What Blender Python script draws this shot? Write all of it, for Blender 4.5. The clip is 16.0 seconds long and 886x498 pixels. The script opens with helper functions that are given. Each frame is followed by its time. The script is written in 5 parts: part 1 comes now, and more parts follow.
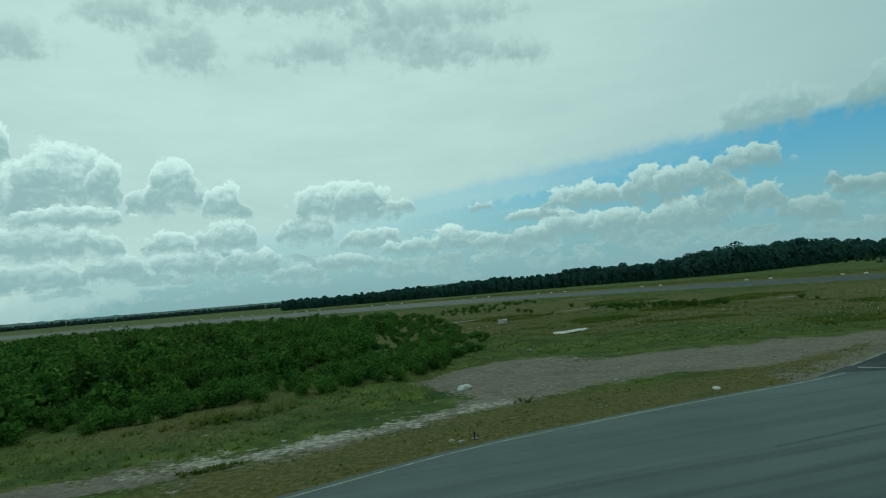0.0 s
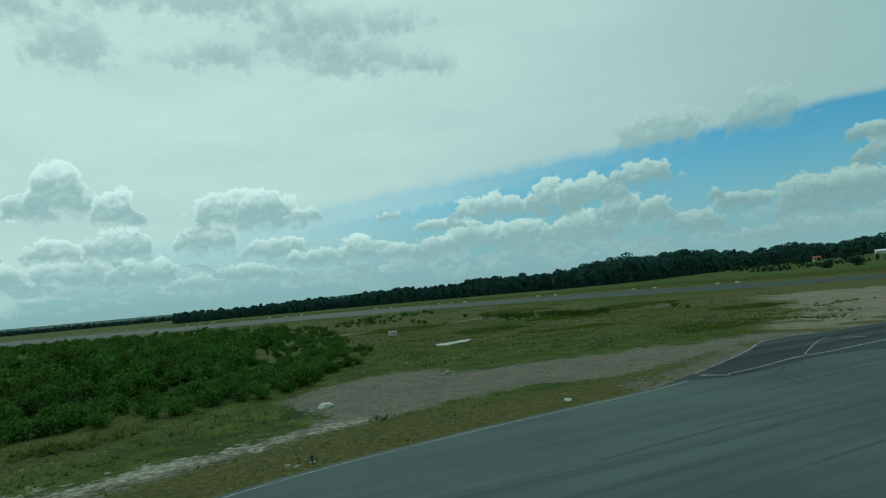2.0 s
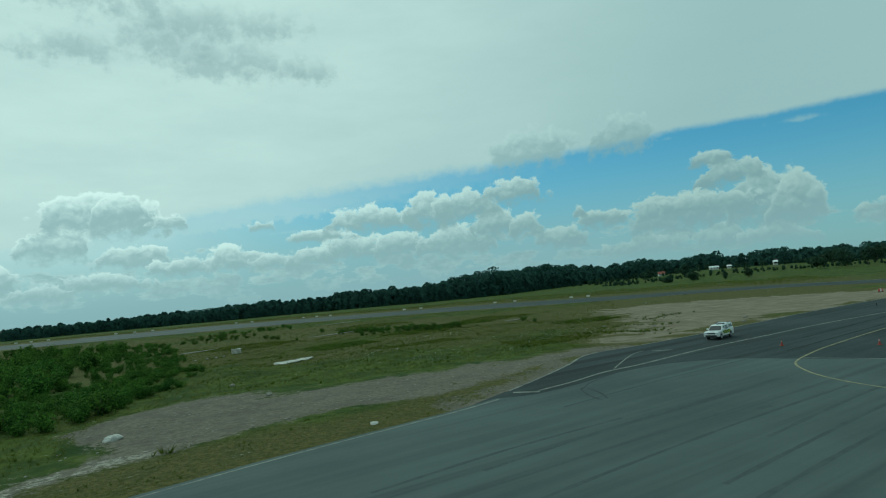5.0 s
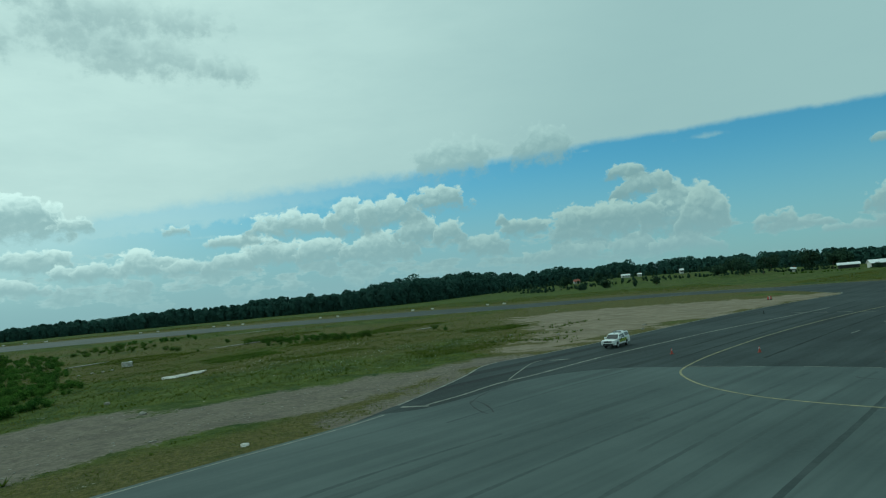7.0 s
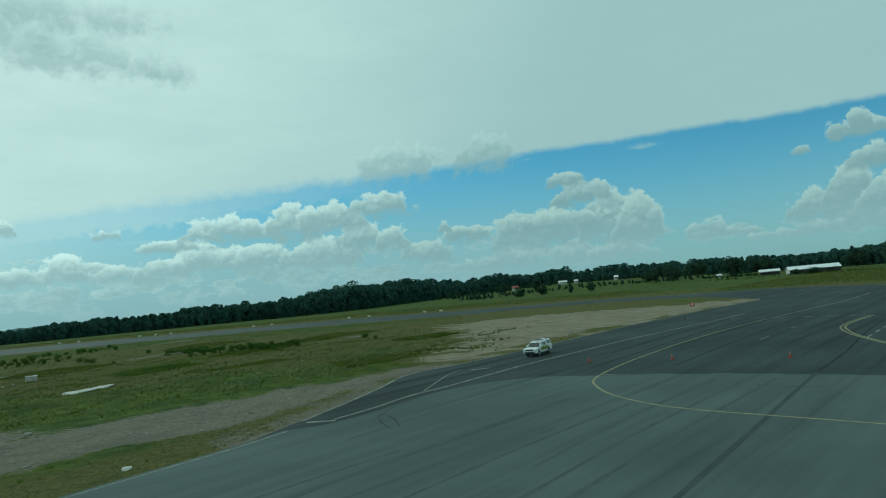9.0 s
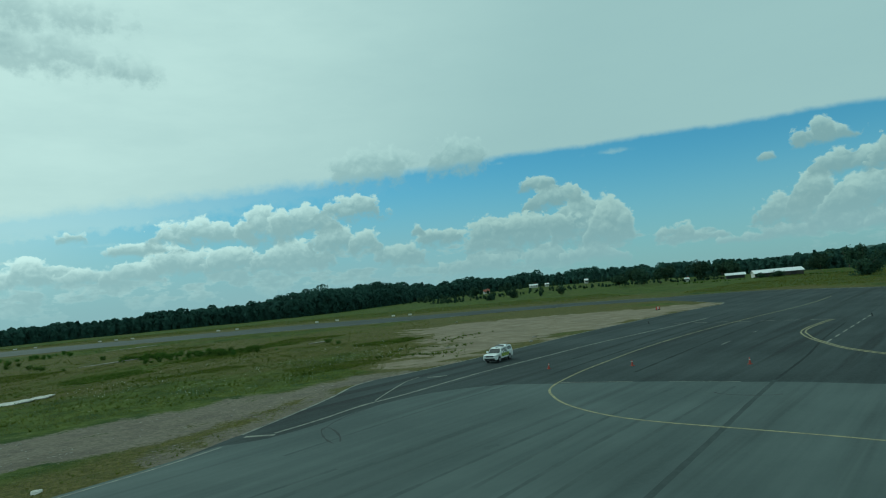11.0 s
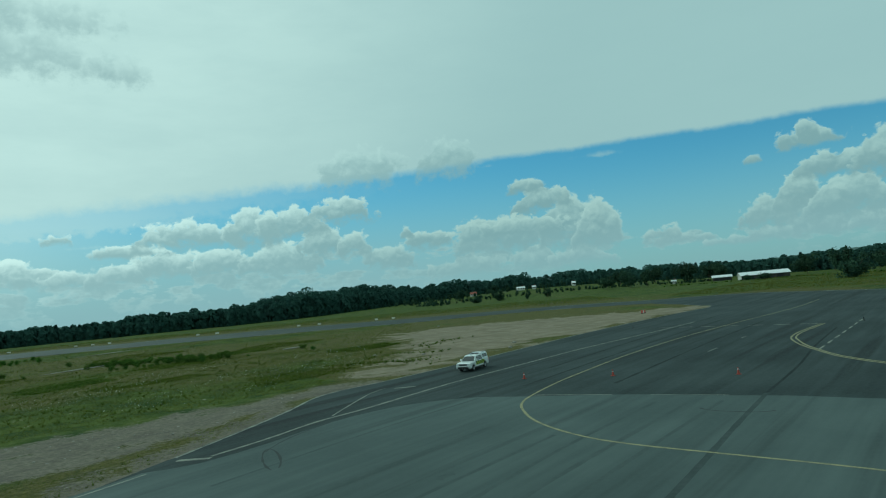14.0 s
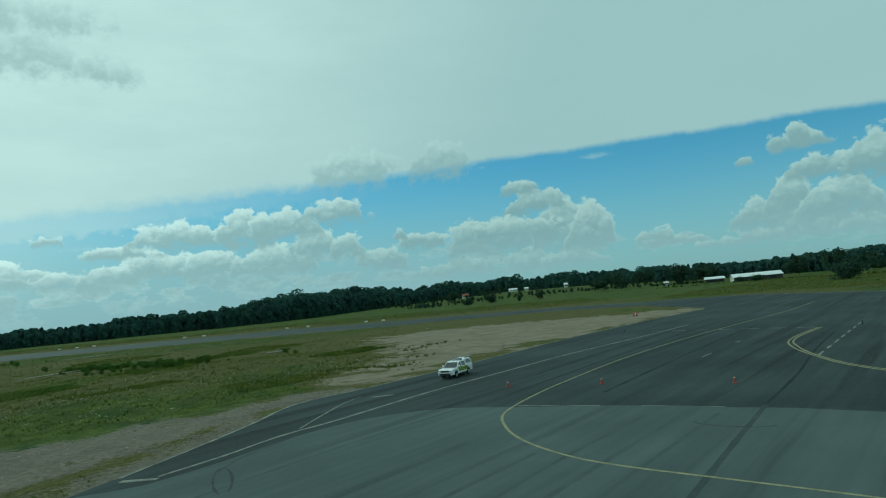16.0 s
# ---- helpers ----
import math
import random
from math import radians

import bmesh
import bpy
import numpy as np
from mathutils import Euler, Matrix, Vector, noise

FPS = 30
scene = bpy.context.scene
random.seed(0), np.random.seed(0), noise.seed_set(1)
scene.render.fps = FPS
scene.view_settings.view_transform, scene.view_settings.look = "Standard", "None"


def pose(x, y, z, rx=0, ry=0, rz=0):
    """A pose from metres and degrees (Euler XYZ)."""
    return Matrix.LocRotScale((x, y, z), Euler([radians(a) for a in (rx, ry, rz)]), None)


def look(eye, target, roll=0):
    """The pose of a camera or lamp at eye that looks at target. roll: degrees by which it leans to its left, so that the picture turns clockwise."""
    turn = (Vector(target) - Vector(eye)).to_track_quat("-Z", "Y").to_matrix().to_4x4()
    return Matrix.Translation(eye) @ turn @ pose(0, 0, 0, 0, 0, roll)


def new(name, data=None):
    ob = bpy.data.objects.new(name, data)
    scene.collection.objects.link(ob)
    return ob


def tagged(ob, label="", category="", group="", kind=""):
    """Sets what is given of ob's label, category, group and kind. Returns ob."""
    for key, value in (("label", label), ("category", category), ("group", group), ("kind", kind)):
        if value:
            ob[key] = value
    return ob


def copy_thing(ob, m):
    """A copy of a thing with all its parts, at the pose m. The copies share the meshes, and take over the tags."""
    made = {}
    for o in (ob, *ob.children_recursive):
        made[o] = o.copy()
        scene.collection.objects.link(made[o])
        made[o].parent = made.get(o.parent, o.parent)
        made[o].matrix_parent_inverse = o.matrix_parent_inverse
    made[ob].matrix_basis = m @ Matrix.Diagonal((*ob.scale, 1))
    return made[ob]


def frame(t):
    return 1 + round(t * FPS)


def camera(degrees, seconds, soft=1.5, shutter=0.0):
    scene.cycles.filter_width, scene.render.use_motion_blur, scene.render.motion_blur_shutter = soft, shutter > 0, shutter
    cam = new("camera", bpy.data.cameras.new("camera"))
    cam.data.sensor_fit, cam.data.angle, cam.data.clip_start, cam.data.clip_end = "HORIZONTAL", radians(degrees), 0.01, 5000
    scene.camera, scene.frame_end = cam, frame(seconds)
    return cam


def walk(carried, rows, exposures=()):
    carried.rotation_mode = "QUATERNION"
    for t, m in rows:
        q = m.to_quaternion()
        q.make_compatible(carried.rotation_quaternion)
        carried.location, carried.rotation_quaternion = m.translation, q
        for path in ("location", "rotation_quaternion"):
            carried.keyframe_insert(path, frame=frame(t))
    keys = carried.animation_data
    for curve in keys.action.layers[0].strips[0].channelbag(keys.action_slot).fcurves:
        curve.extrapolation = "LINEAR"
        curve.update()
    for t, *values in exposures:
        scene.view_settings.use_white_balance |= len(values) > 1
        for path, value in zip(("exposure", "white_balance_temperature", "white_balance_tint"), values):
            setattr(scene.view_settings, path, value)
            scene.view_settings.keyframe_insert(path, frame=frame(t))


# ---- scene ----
EYE = 8.8                      # cockpit eye height over the apron
cam = camera(70.0, 16.0, soft=1.1)

# seconds, x, y, yaw, pitch, roll
PATH = [
    (0.0, -0.00, 0.04, 2.94, 3.40, -4.86),
    (0.5, 0.96, 0.38, 0.85, 3.45, -4.90),
    (1.0, 1.92, 0.70, -1.33, 3.47, -4.99),
    (1.5, 2.85, 0.93, -3.35, 3.51, -5.12),
    (2.0, 3.77, 1.09, -5.45, 3.56, -5.21),
    (2.5, 4.66, 1.19, -7.38, 3.57, -5.28),
    (3.0, 5.53, 1.23, -9.34, 3.63, -5.31),
    (3.5, 6.36, 1.30, -11.13, 3.64, -5.31),
    (4.0, 7.18, 1.44, -13.03, 3.67, -5.28),
    (6.5, 11.37, 2.76, -21.93, 3.67, -5.08),
    (7.0, 12.17, 2.85, -23.63, 3.70, -5.17),
    (7.5, 12.92, 2.84, -25.13, 3.71, -5.23),
    (8.0, 13.66, 2.83, -26.55, 3.75, -5.27),
    (8.5, 14.37, 2.86, -27.74, 3.78, -5.30),
    (9.0, 15.06, 2.99, -28.85, 3.81, -5.33),
    (11.5, 18.39, 4.46, -31.55, 3.89, -5.41),
    (12.0, 19.05, 4.86, -31.73, 3.90, -5.43),
    (12.5, 19.71, 5.33, -31.87, 3.93, -5.45),
    (13.0, 20.38, 5.84, -32.05, 3.96, -5.47),
    (13.5, 21.07, 6.38, -32.19, 3.97, -5.47),
    (14.0, 21.79, 6.92, -32.33, 4.01, -5.49),
    (14.5, 22.52, 7.47, -32.47, 4.02, -5.49),
    (15.0, 23.24, 8.03, -32.64, 4.05, -5.51),
    (15.5, 23.97, 8.58, -32.80, 4.08, -5.49),
    (16.0, 24.71, 9.15, -32.94, 4.10, -5.51),
]


def aim(row):
    t, x, y, yaw, pitch, roll = row
    a, b = radians(yaw), radians(pitch)
    eye = (x, y, EYE)
    target = (x - math.sin(a) * math.cos(b), y + math.cos(a) * math.cos(b), EYE + math.sin(b))
    return t, look(eye, target, roll)


walk(cam, [aim(row) for row in PATH], exposures=[(0.0, -0.30, 5450, -20), (7.0, -0.22, 5400, -21), (16.0, -0.18, 5350, -22)])

# ---- light: a high sun behind a thin cloud sheet ----
SUN_AZ, SUN_EL = 32.0, 47.0    # degrees to the left of +y, and above the horizon


def sky_way(az, el):
    a, b = radians(az), radians(el)
    return Vector((-math.sin(a) * math.cos(b), math.cos(a) * math.cos(b), math.sin(b)))


sun = new("sun", bpy.data.lights.new("sun", "SUN"))
sun.data.energy, sun.data.angle, sun.data.color = 1.05, radians(12), (1.0, 0.96, 0.88)
sun.matrix_world = look(sky_way(SUN_AZ, SUN_EL) * 300, (0, 0, 0))


class Nodes:
    """Short forms for building a node tree."""

    def __init__(self, tree):
        self.tree = tree
        tree.nodes.clear()

    def put(self, kind, **props):
        node = self.tree.nodes.new(kind)
        for key, value in props.items():
            if key == "operation":
                node.operation = value
            elif key == "data_type":
                node.data_type = value
            elif key == "blend_type":
                node.blend_type = value
            elif key == "interpolation_type":
                node.interpolation_type = value
            elif key == "noise_dimensions":
                node.noise_dimensions = value
            elif key == "voronoi_dimensions":
                node.voronoi_dimensions = value
            elif key == "feature":
                node.feature = value
            elif key == "attribute_name":
                node.attribute_name = value
        return node

    def link(self, a, b):
        if hasattr(a, "is_output"):
            self.tree.links.new(a, b)
        else:
            b.default_value = a

    def math(self, op, a, b=None, c=None, clamp=False):
        n = self.put("ShaderNodeMath", operation=op)
        n.use_clamp = clamp
        for socket, value in zip(n.inputs, (a, b, c)):
            if value is not None:
                self.link(value, socket)
        return n.outputs[0]

    def ramp(self, v, lo, hi, a=0.0, b=1.0):
        n = self.put("ShaderNodeMapRange", interpolation_type="SMOOTHSTEP")
        for i, value in enumerate((v, lo, hi, a, b)):
            self.link(value, n.inputs[i])
        return n.outputs[0]

    def mix(self, f, a, b, mode="MIX"):
        n = self.put("ShaderNodeMix", data_type="RGBA", blend_type=mode)
        self.link(f, n.inputs[0])
        for value, socket in ((a, n.inputs[6]), (b, n.inputs[7])):
            self.link((*value, 1.0) if isinstance(value, tuple) else value, socket)
        return n.outputs[2]

    def noise(self, vector, scale, detail=4.0, rough=0.55, distort=0.0, dims="3D"):
        n = self.put("ShaderNodeTexNoise", noise_dimensions=dims)
        if vector is not None:
            self.link(vector, n.inputs["Vector"])
        n.inputs["Scale"].default_value, n.inputs["Detail"].default_value = scale, detail
        n.inputs["Roughness"].default_value, n.inputs["Distortion"].default_value = rough, distort
        return n.outputs["Fac"]

    def vec(self, x, y, z=0.0):
        n = self.put("ShaderNodeCombineXYZ")
        for value, socket in zip((x, y, z), n.inputs):
            self.link(value, socket)
        return n.outputs[0]


# cumulus, far tiers first: azimuth, base elevation, half width, height, all in degrees
CUMULUS_WEST = [
    (35.4, 2.7, 3.3, 1.9), (30.4, 3.1, 2.2, 1.9), (25.1, 3.1, 3.1, 1.9), (19.7, 3.0, 2.8, 1.8), (16.4, 2.0, 2.4, 1.1),
    (11.4, 2.5, 3.2, 1.2), (34.8, 5.1, 5.2, 2.5), (26.3, 5.0, 2.2, 1.5), (21.8, 5.1, 2.7, 2.3), (9.5, 4.4, 3.0, 1.7),
    (7.0, 3.4, 1.4, 1.2), (14.9, 5.4, 2.8, 2.3), (36.5, 8.3, 3.2, 3.6), (33.7, 9.3, 3.6, 4.4), (30.9, 9.8, 1.4, 2.8),
    (37.7, 12.3, 0.9, 2.3), (27.8, 8.5, 1.6, 2.1), (25.7, 9.2, 2.3, 3.5), (21.8, 8.0, 2.0, 2.3), (12.0, 7.3, 4.6, 2.9),
    (10.4, 7.9, 2.1, 2.5), (6.5, 7.3, 1.8, 1.0), (33.6, 7.4, 4.2, 1.3),
]
CUMULUS_MIDDLE = [
    (4.9, 3.5, 2.2, 1.2), (1.5, 3.6, 2.4, 1.8), (-1.9, 3.4, 2.1, 1.2), (-5.1, 3.4, 2.6, 1.6), (-8.7, 3.9, 2.5, 1.9),
    (-12.9, 3.7, 3.0, 2.0), (-17.8, 3.6, 3.3, 2.1), (-27.5, 3.2, 2.8, 1.7), (-35.0, 1.7, 3.8, 1.5), (-40.5, 1.6, 2.3, 2.3),
    (-44.8, 1.5, 2.8, 1.5), (-5.7, 5.5, 3.1, 0.8), (-21.5, 4.7, 2.2, 2.2), (-24.4, 4.5, 1.6, 1.8), (-31.2, 4.6, 2.0, 1.3),
    (-29.1, 5.5, 0.7, 0.8), (-10.3, 6.3, 4.5, 1.7), (-15.8, 6.3, 2.4, 2.7), (-19.1, 6.7, 3.1, 2.0), (-23.3, 7.7, 3.3, 1.7),
    (-1.2, 6.7, 1.1, 0.9),
]
CUMULUS_EAST = [
    (-53.3, 2.5, 2.7, 0.9), (-51.9, 2.9, 1.6, 1.1), (-56.8, 1.9, 2.1, 0.7), (-59.7, 2.0, 2.2, 1.0), (-63.3, 2.2, 2.6, 1.5),
    (-67.0, 1.9, 2.1, 1.3), (-37.3, 3.7, 4.1, 3.0), (-43.9, 3.8, 2.9, 3.9), (-46.3, 3.4, 2.1, 3.6), (-41.7, 6.8, 2.5, 2.0),
    (-40.5, 8.5, 1.8, 1.0), (-40.0, 4.7, 4.5, 1.5), (-61.9, 3.3, 4.2, 2.3), (-62.0, 4.3, 2.0, 2.6), (-65.4, 3.5, 2.9, 2.8),
    (-65.7, 6.6, 3.8, 1.6), (-68.2, 6.5, 2.6, 2.9), (-63.2, 9.0, 2.4, 1.1), (-63.3, 9.4, 0.8, 1.5), (-59.2, 8.3, 0.7, 0.6),
]
CUMULUS_BEHIND = [
    (-75.0, 4.0, 5.0, 3.4), (-86.0, 4.0, 8.0, 5.0), (-104.0, 6.0, 9.0, 4.0), (48.0, 5.0, 7.0, 6.0), (62.0, 4.0, 8.0, 5.0),
    (85.0, 5.0, 10.0, 5.0), (120.0, 5.0, 14.0, 6.0),
]
# darker banks under the cloud sheet
BANKS = [
    (37.1, 20.8, 2.8, 1.9), (28.9, 23.7, 3.2, 1.6), (24.4, 21.0, 2.6, 2.6), (17.4, 21.1, 1.5, 1.0), (13.0, 21.2, 2.7, 1.8),
    (5.7, 22.0, 3.4, 1.8), (0.6, 20.6, 4.7, 2.1), (2.4, 23.6, 6.8, 1.8), (-6.6, 20.0, 1.8, 1.4), (16.0, 25.5, 9.0, 2.5), (46.0, 22.0, 6.0, 3.0),
]
# heaps against the sheet's rim, and wisps in the blue
RIM_HEAPS = [(-25.4, 10.9, 4.6, 2.9), (-33.2, 11.2, 3.3, 2.9)]
WISPS = [(-37.2, 11.0, 1.0, 0.35), (-46.9, 10.75, 3.1, 0.42), (-2.6, 6.2, 2.4, 0.3)]

world = bpy.data.worlds.new("sky")
scene.world = world
world.use_nodes = True
N = Nodes(world.node_tree)
way = N.put("ShaderNodeTexCoord").outputs["Generated"]
xyz = N.put("ShaderNodeSeparateXYZ")
N.link(way, xyz.inputs[0])
az = N.math("MULTIPLY", N.math("ARCTAN2", N.math("MULTIPLY", xyz.outputs[0], -1.0), xyz.outputs[1]), 57.2958)
el = N.math("MULTIPLY", N.math("ARCSINE", xyz.outputs[2]), 57.2958)

sky = N.put("ShaderNodeTexSky")
sky.sky_type, sky.sun_disc = "NISHITA", False
sky.sun_elevation, sky.sun_rotation = radians(SUN_EL), radians(-SUN_AZ)
sky.air_density, sky.dust_density, sky.ozone_density = 1.0, 0.6, 1.5
blue = N.mix(1.0, sky.outputs[0], (0.052, 0.094, 0.106), "MULTIPLY")


def billow(at):
    """Round heaps at three sizes, about -0.5 to 0.5."""
    total = None
    for scale, share in ((4.6, 0.54), (11.0, 0.31), (26.0, 0.15)):
        cell = N.put("ShaderNodeTexVoronoi", voronoi_dimensions="2D", feature="SMOOTH_F1")
        cell.inputs["Scale"].default_value, cell.inputs["Smoothness"].default_value = scale, 0.22
        N.link(at, cell.inputs["Vector"])
        one = N.math("MULTIPLY", N.math("SUBTRACT", 0.42, cell.outputs["Distance"]), share)
        total = one if total is None else N.math("ADD", total, one)
    return total


def moved(at, dx, dy, dz=0.0):
    n = N.put("ShaderNodeVectorMath", operation="ADD")
    N.link(at, n.inputs[0])
    n.inputs[1].default_value = (dx, dy, dz)
    return n.outputs[0]


def warped(at, scale, amount):
    push = [N.math("MULTIPLY", N.noise(moved(at, k, k), scale, 4.0, 0.5, dims="2D"), amount) for k in (0.0, 4.0)]
    bent = N.put("ShaderNodeVectorMath", operation="ADD")
    N.link(N.vec(push[0], push[1]), bent.inputs[0])
    N.link(at, bent.inputs[1])
    return bent.outputs[0]


def relief_set(dx, dy):
    """Lumps of a heap's outline, in degrees, and how the light from above and left falls on them."""
    at = warped(moved(flat, dx, dy), 8.0, 0.11)
    lumps = billow(at)
    lit = N.math("SUBTRACT", lumps, billow(moved(at, 0.016, 0.045)))
    wisp = N.math("SUBTRACT", N.noise(moved(flat, dx + 2.0, dy), 7.0, 5.0, 0.62, dims="2D"), 0.5)
    edge = N.math("ADD", N.math("MULTIPLY", lumps, 1.9), N.math("MULTIPLY", wisp, 1.15))
    fall = N.math("ADD", N.math("MULTIPLY", lit, 0.62), N.math("MULTIPLY", wisp, 0.40))
    return edge, fall, wisp


flat = N.vec(N.math("MULTIPLY", az, 0.1), N.math("MULTIPLY", el, 0.118), 0.0)
SETS = [relief_set(0.0, 0.0), relief_set(3.37, 1.71)]
slow = N.math("SUBTRACT", N.noise(flat, 1.7, 3.0, 0.5, dims="2D"), 0.5)
wob_az = N.math("MULTIPLY_ADD", slow, 1.2, az)

# the high sheet, with its long straight rim that sinks to the horizon in the west
rim = N.math("MULTIPLY_ADD", N.math("POWER", N.math("ADD", az, 48.0), 2.0), -0.0015, 11.7)
over = N.math("ADD", N.math("SUBTRACT", el, rim), N.math("MULTIPLY", slow, 0.5))
over = N.math("ADD", over, N.math("MULTIPLY", SETS[0][2], N.ramp(az, -50.0, -10.0, 0.35, 1.2)))
soft_rim = N.ramp(az, -45.0, 0.0, 0.30, 1.3)
sheet = N.ramp(over, N.math("MULTIPLY", soft_rim, -1.0), soft_rim)
# thin veil that hangs under the rim, thicker to the west
under_rim = N.math("MULTIPLY", N.ramp(az, -34.0, 6.0, 0.0, 0.62), N.ramp(N.math("ADD", over, N.math("MULTIPLY", SETS[1][2], 2.2)), -2.2, -0.7))
sheet_far = N.math("MULTIPLY", N.ramp(az, -14.0, 18.0, 0.0, 0.80), N.ramp(el, 0.0, 7.0))
sheet = N.math("MAXIMUM", N.math("MAXIMUM", N.math("MULTIPLY", sheet, 0.985), under_rim), sheet_far)
glow = N.put("ShaderNodeVectorMath", operation="DOT_PRODUCT")
N.link(way, glow.inputs[0])
glow.inputs[1].default_value = sky_way(SUN_AZ - 6, SUN_EL - 12)
near_sun = N.ramp(glow.outputs["Value"], 0.42, 0.98)
streaks = N.noise(N.vec(N.math("MULTIPLY", az, 0.03), N.math("MULTIPLY", el, 0.1), 3.0), 2.2, 5.0, 0.6)
veil = N.mix(near_sun, (0.53, 0.61, 0.60), (0.88, 0.91, 0.85))
veil = N.mix(N.ramp(streaks, 0.3, 0.75, 0.0, 0.25), veil, (0.47, 0.55, 0.56))
# haze that whitens the sky down to the horizon
blue = N.mix(N.math("MULTIPLY", N.ramp(el, 0.5, 12.0, 0.9, 0.12), N.ramp(az, -50.0, -25.0, 0.75, 1.0)), blue, (0.40, 0.50, 0.54))
high = N.mix(sheet, blue, veil)


def heap_group():
    """One heap of cloud laid over the sky behind it: a billowing top that the high sun lights, a soft grey underside that thins out."""
    tree = bpy.data.node_groups.new("heap", "ShaderNodeTree")
    n = Nodes(tree)
    for kind, names in (("NodeSocketFloat", ("az", "el", "edge", "fall", "wisp", "mid", "base", "half", "tall", "lumpy", "crisp", "solid")), ("NodeSocketColor", ("air", "lit", "shade"))):
        for name in names:
            tree.interface.new_socket(name, in_out="INPUT", socket_type=kind)
    tree.interface.new_socket("air", in_out="OUTPUT", socket_type="NodeSocketColor")
    g = {socket.name: socket for socket in n.put("NodeGroupInput").outputs if socket.name}
    # a trace of the sky behind, so that the layers are worked out one after another
    trace = n.math("MULTIPLY", g["air"], 1e-5)
    u = n.math("DIVIDE", n.math("SUBTRACT", n.math("ADD", g["az"], trace), g["mid"]), g["half"])
    v = n.math("DIVIDE", n.math("SUBTRACT", n.math("ADD", g["el"], trace), g["base"]), g["tall"])
    up = n.math("MAXIMUM", v, 0.0)
    r = n.math("SQRT", n.math("MULTIPLY_ADD", up, up, n.math("MULTIPLY", u, u)))
    inner = n.math("MULTIPLY", n.math("SUBTRACT", 1.0, r), g["tall"])
    d = n.math("MULTIPLY_ADD", g["edge"], g["lumpy"], inner)
    low = n.math("MULTIPLY_ADD", g["wisp"], 1.1, v)
    cover = n.math("MULTIPLY", n.ramp(d, 0.0, g["crisp"]), n.math("MULTIPLY", n.ramp(low, -0.42, 0.12), g["solid"]))
    cover = n.math("MULTIPLY", cover, n.ramp(g["el"], 0.2, 2.6, 0.25, 1.0))
    bright = n.math("MULTIPLY_ADD", v, 0.85, n.math("MULTIPLY", g["fall"], 1.25))
    bright = n.math("ADD", bright, n.ramp(d, 0.0, n.math("MULTIPLY_ADD", g["tall"], 0.16, 0.22), 0.52, 0.0))
    tone = n.mix(n.ramp(bright, 0.02, 1.05), g["shade"], g["lit"])
    n.link(n.mix(cover, g["air"], tone), n.put("NodeGroupOutput").inputs[0])
    return tree


HEAP = heap_group()


def heaped(air, clouds, solid=0.96, crisp=0.22, lit=None, shade=None, spread=1.0):
    """Lays heaps over the sky one by one."""
    for k_cloud, (a, b, w, h) in enumerate(clouds):
        edge, fall, wisp = SETS[k_cloud % 2]
        one = N.put("ShaderNodeGroup")
        one.node_tree = HEAP
        for name, value in (("az", wob_az), ("el", el), ("edge", edge), ("fall", fall), ("wisp", wisp), ("mid", a), ("base", b), ("half", w), ("tall", h),
                            ("lumpy", min(1.0, 0.35 + h * 0.28) * spread), ("crisp", crisp + 0.06 * h), ("solid", solid), ("air", air), ("lit", lit), ("shade", shade)):
            N.link(value, one.inputs[name])
        air = one.outputs[0]
    return air


lit_tone = N.mix(near_sun, (0.60, 0.675, 0.635), (1.08, 1.11, 1.04))
shade_tone = N.mix(near_sun, (0.335, 0.43, 0.445), (0.50, 0.59, 0.59))
hazy = (0.43, 0.53, 0.55)
thin_lit, thin_shade = N.mix(0.35, lit_tone, hazy), N.mix(0.35, shade_tone, hazy)
low_haze = N.ramp(el, 0.5, 6.5, 0.55, 0.0)
lit_tone, shade_tone = N.mix(low_haze, lit_tone, hazy), N.mix(low_haze, shade_tone, hazy)
bank_lit = N.mix(near_sun, (0.66, 0.735, 0.70), (0.88, 0.92, 0.87))
bank_shade = N.mix(near_sun, (0.40, 0.47, 0.475), (0.46, 0.53, 0.53))

high = heaped(high, [(a, b - 0.5, w * 1.5, h * 1.6) for a, b, w, h in BANKS], 0.66, 2.0, bank_lit, bank_shade, 1.5)
high = heaped(high, RIM_HEAPS, 0.80, 0.75, bank_lit, N.mix(0.12, shade_tone, bank_lit), 1.2)
high = heaped(high, WISPS, 0.45, 0.5, thin_lit, thin_lit, 0.6)
# a low far field of small cumulus
rows = N.noise(N.vec(N.math("MULTIPLY", az, 0.12), N.math("MULTIPLY", el, 0.42), 7.0), 2.0, 5.0, 0.55)
far_in = N.math("SUBTRACT", N.math("MULTIPLY", N.math("SUBTRACT", rows, 0.40), 3.4), N.math("MULTIPLY", N.math("ABSOLUTE", N.math("SUBTRACT", el, 2.6)), 0.26))
far_in = N.math("ADD", N.math("MULTIPLY_ADD", SETS[1][0], 0.5, far_in), N.ramp(N.math("ABSOLUTE", N.math("ADD", az, 54.0)), 4.0, 10.0, -0.35, 0.0))
far_tone = N.mix(N.ramp(N.math("MULTIPLY_ADD", SETS[1][1], 1.3, N.ramp(far_in, 0.0, 0.5, 0.75, 0.2)), 0.0, 1.0), thin_shade, thin_lit)
air = N.mix(N.math("MULTIPLY", N.ramp(far_in, 0.0, 0.4, 0.0, 0.85), N.ramp(el, 0.2, 2.5, 0.2, 1.0)), high, far_tone)
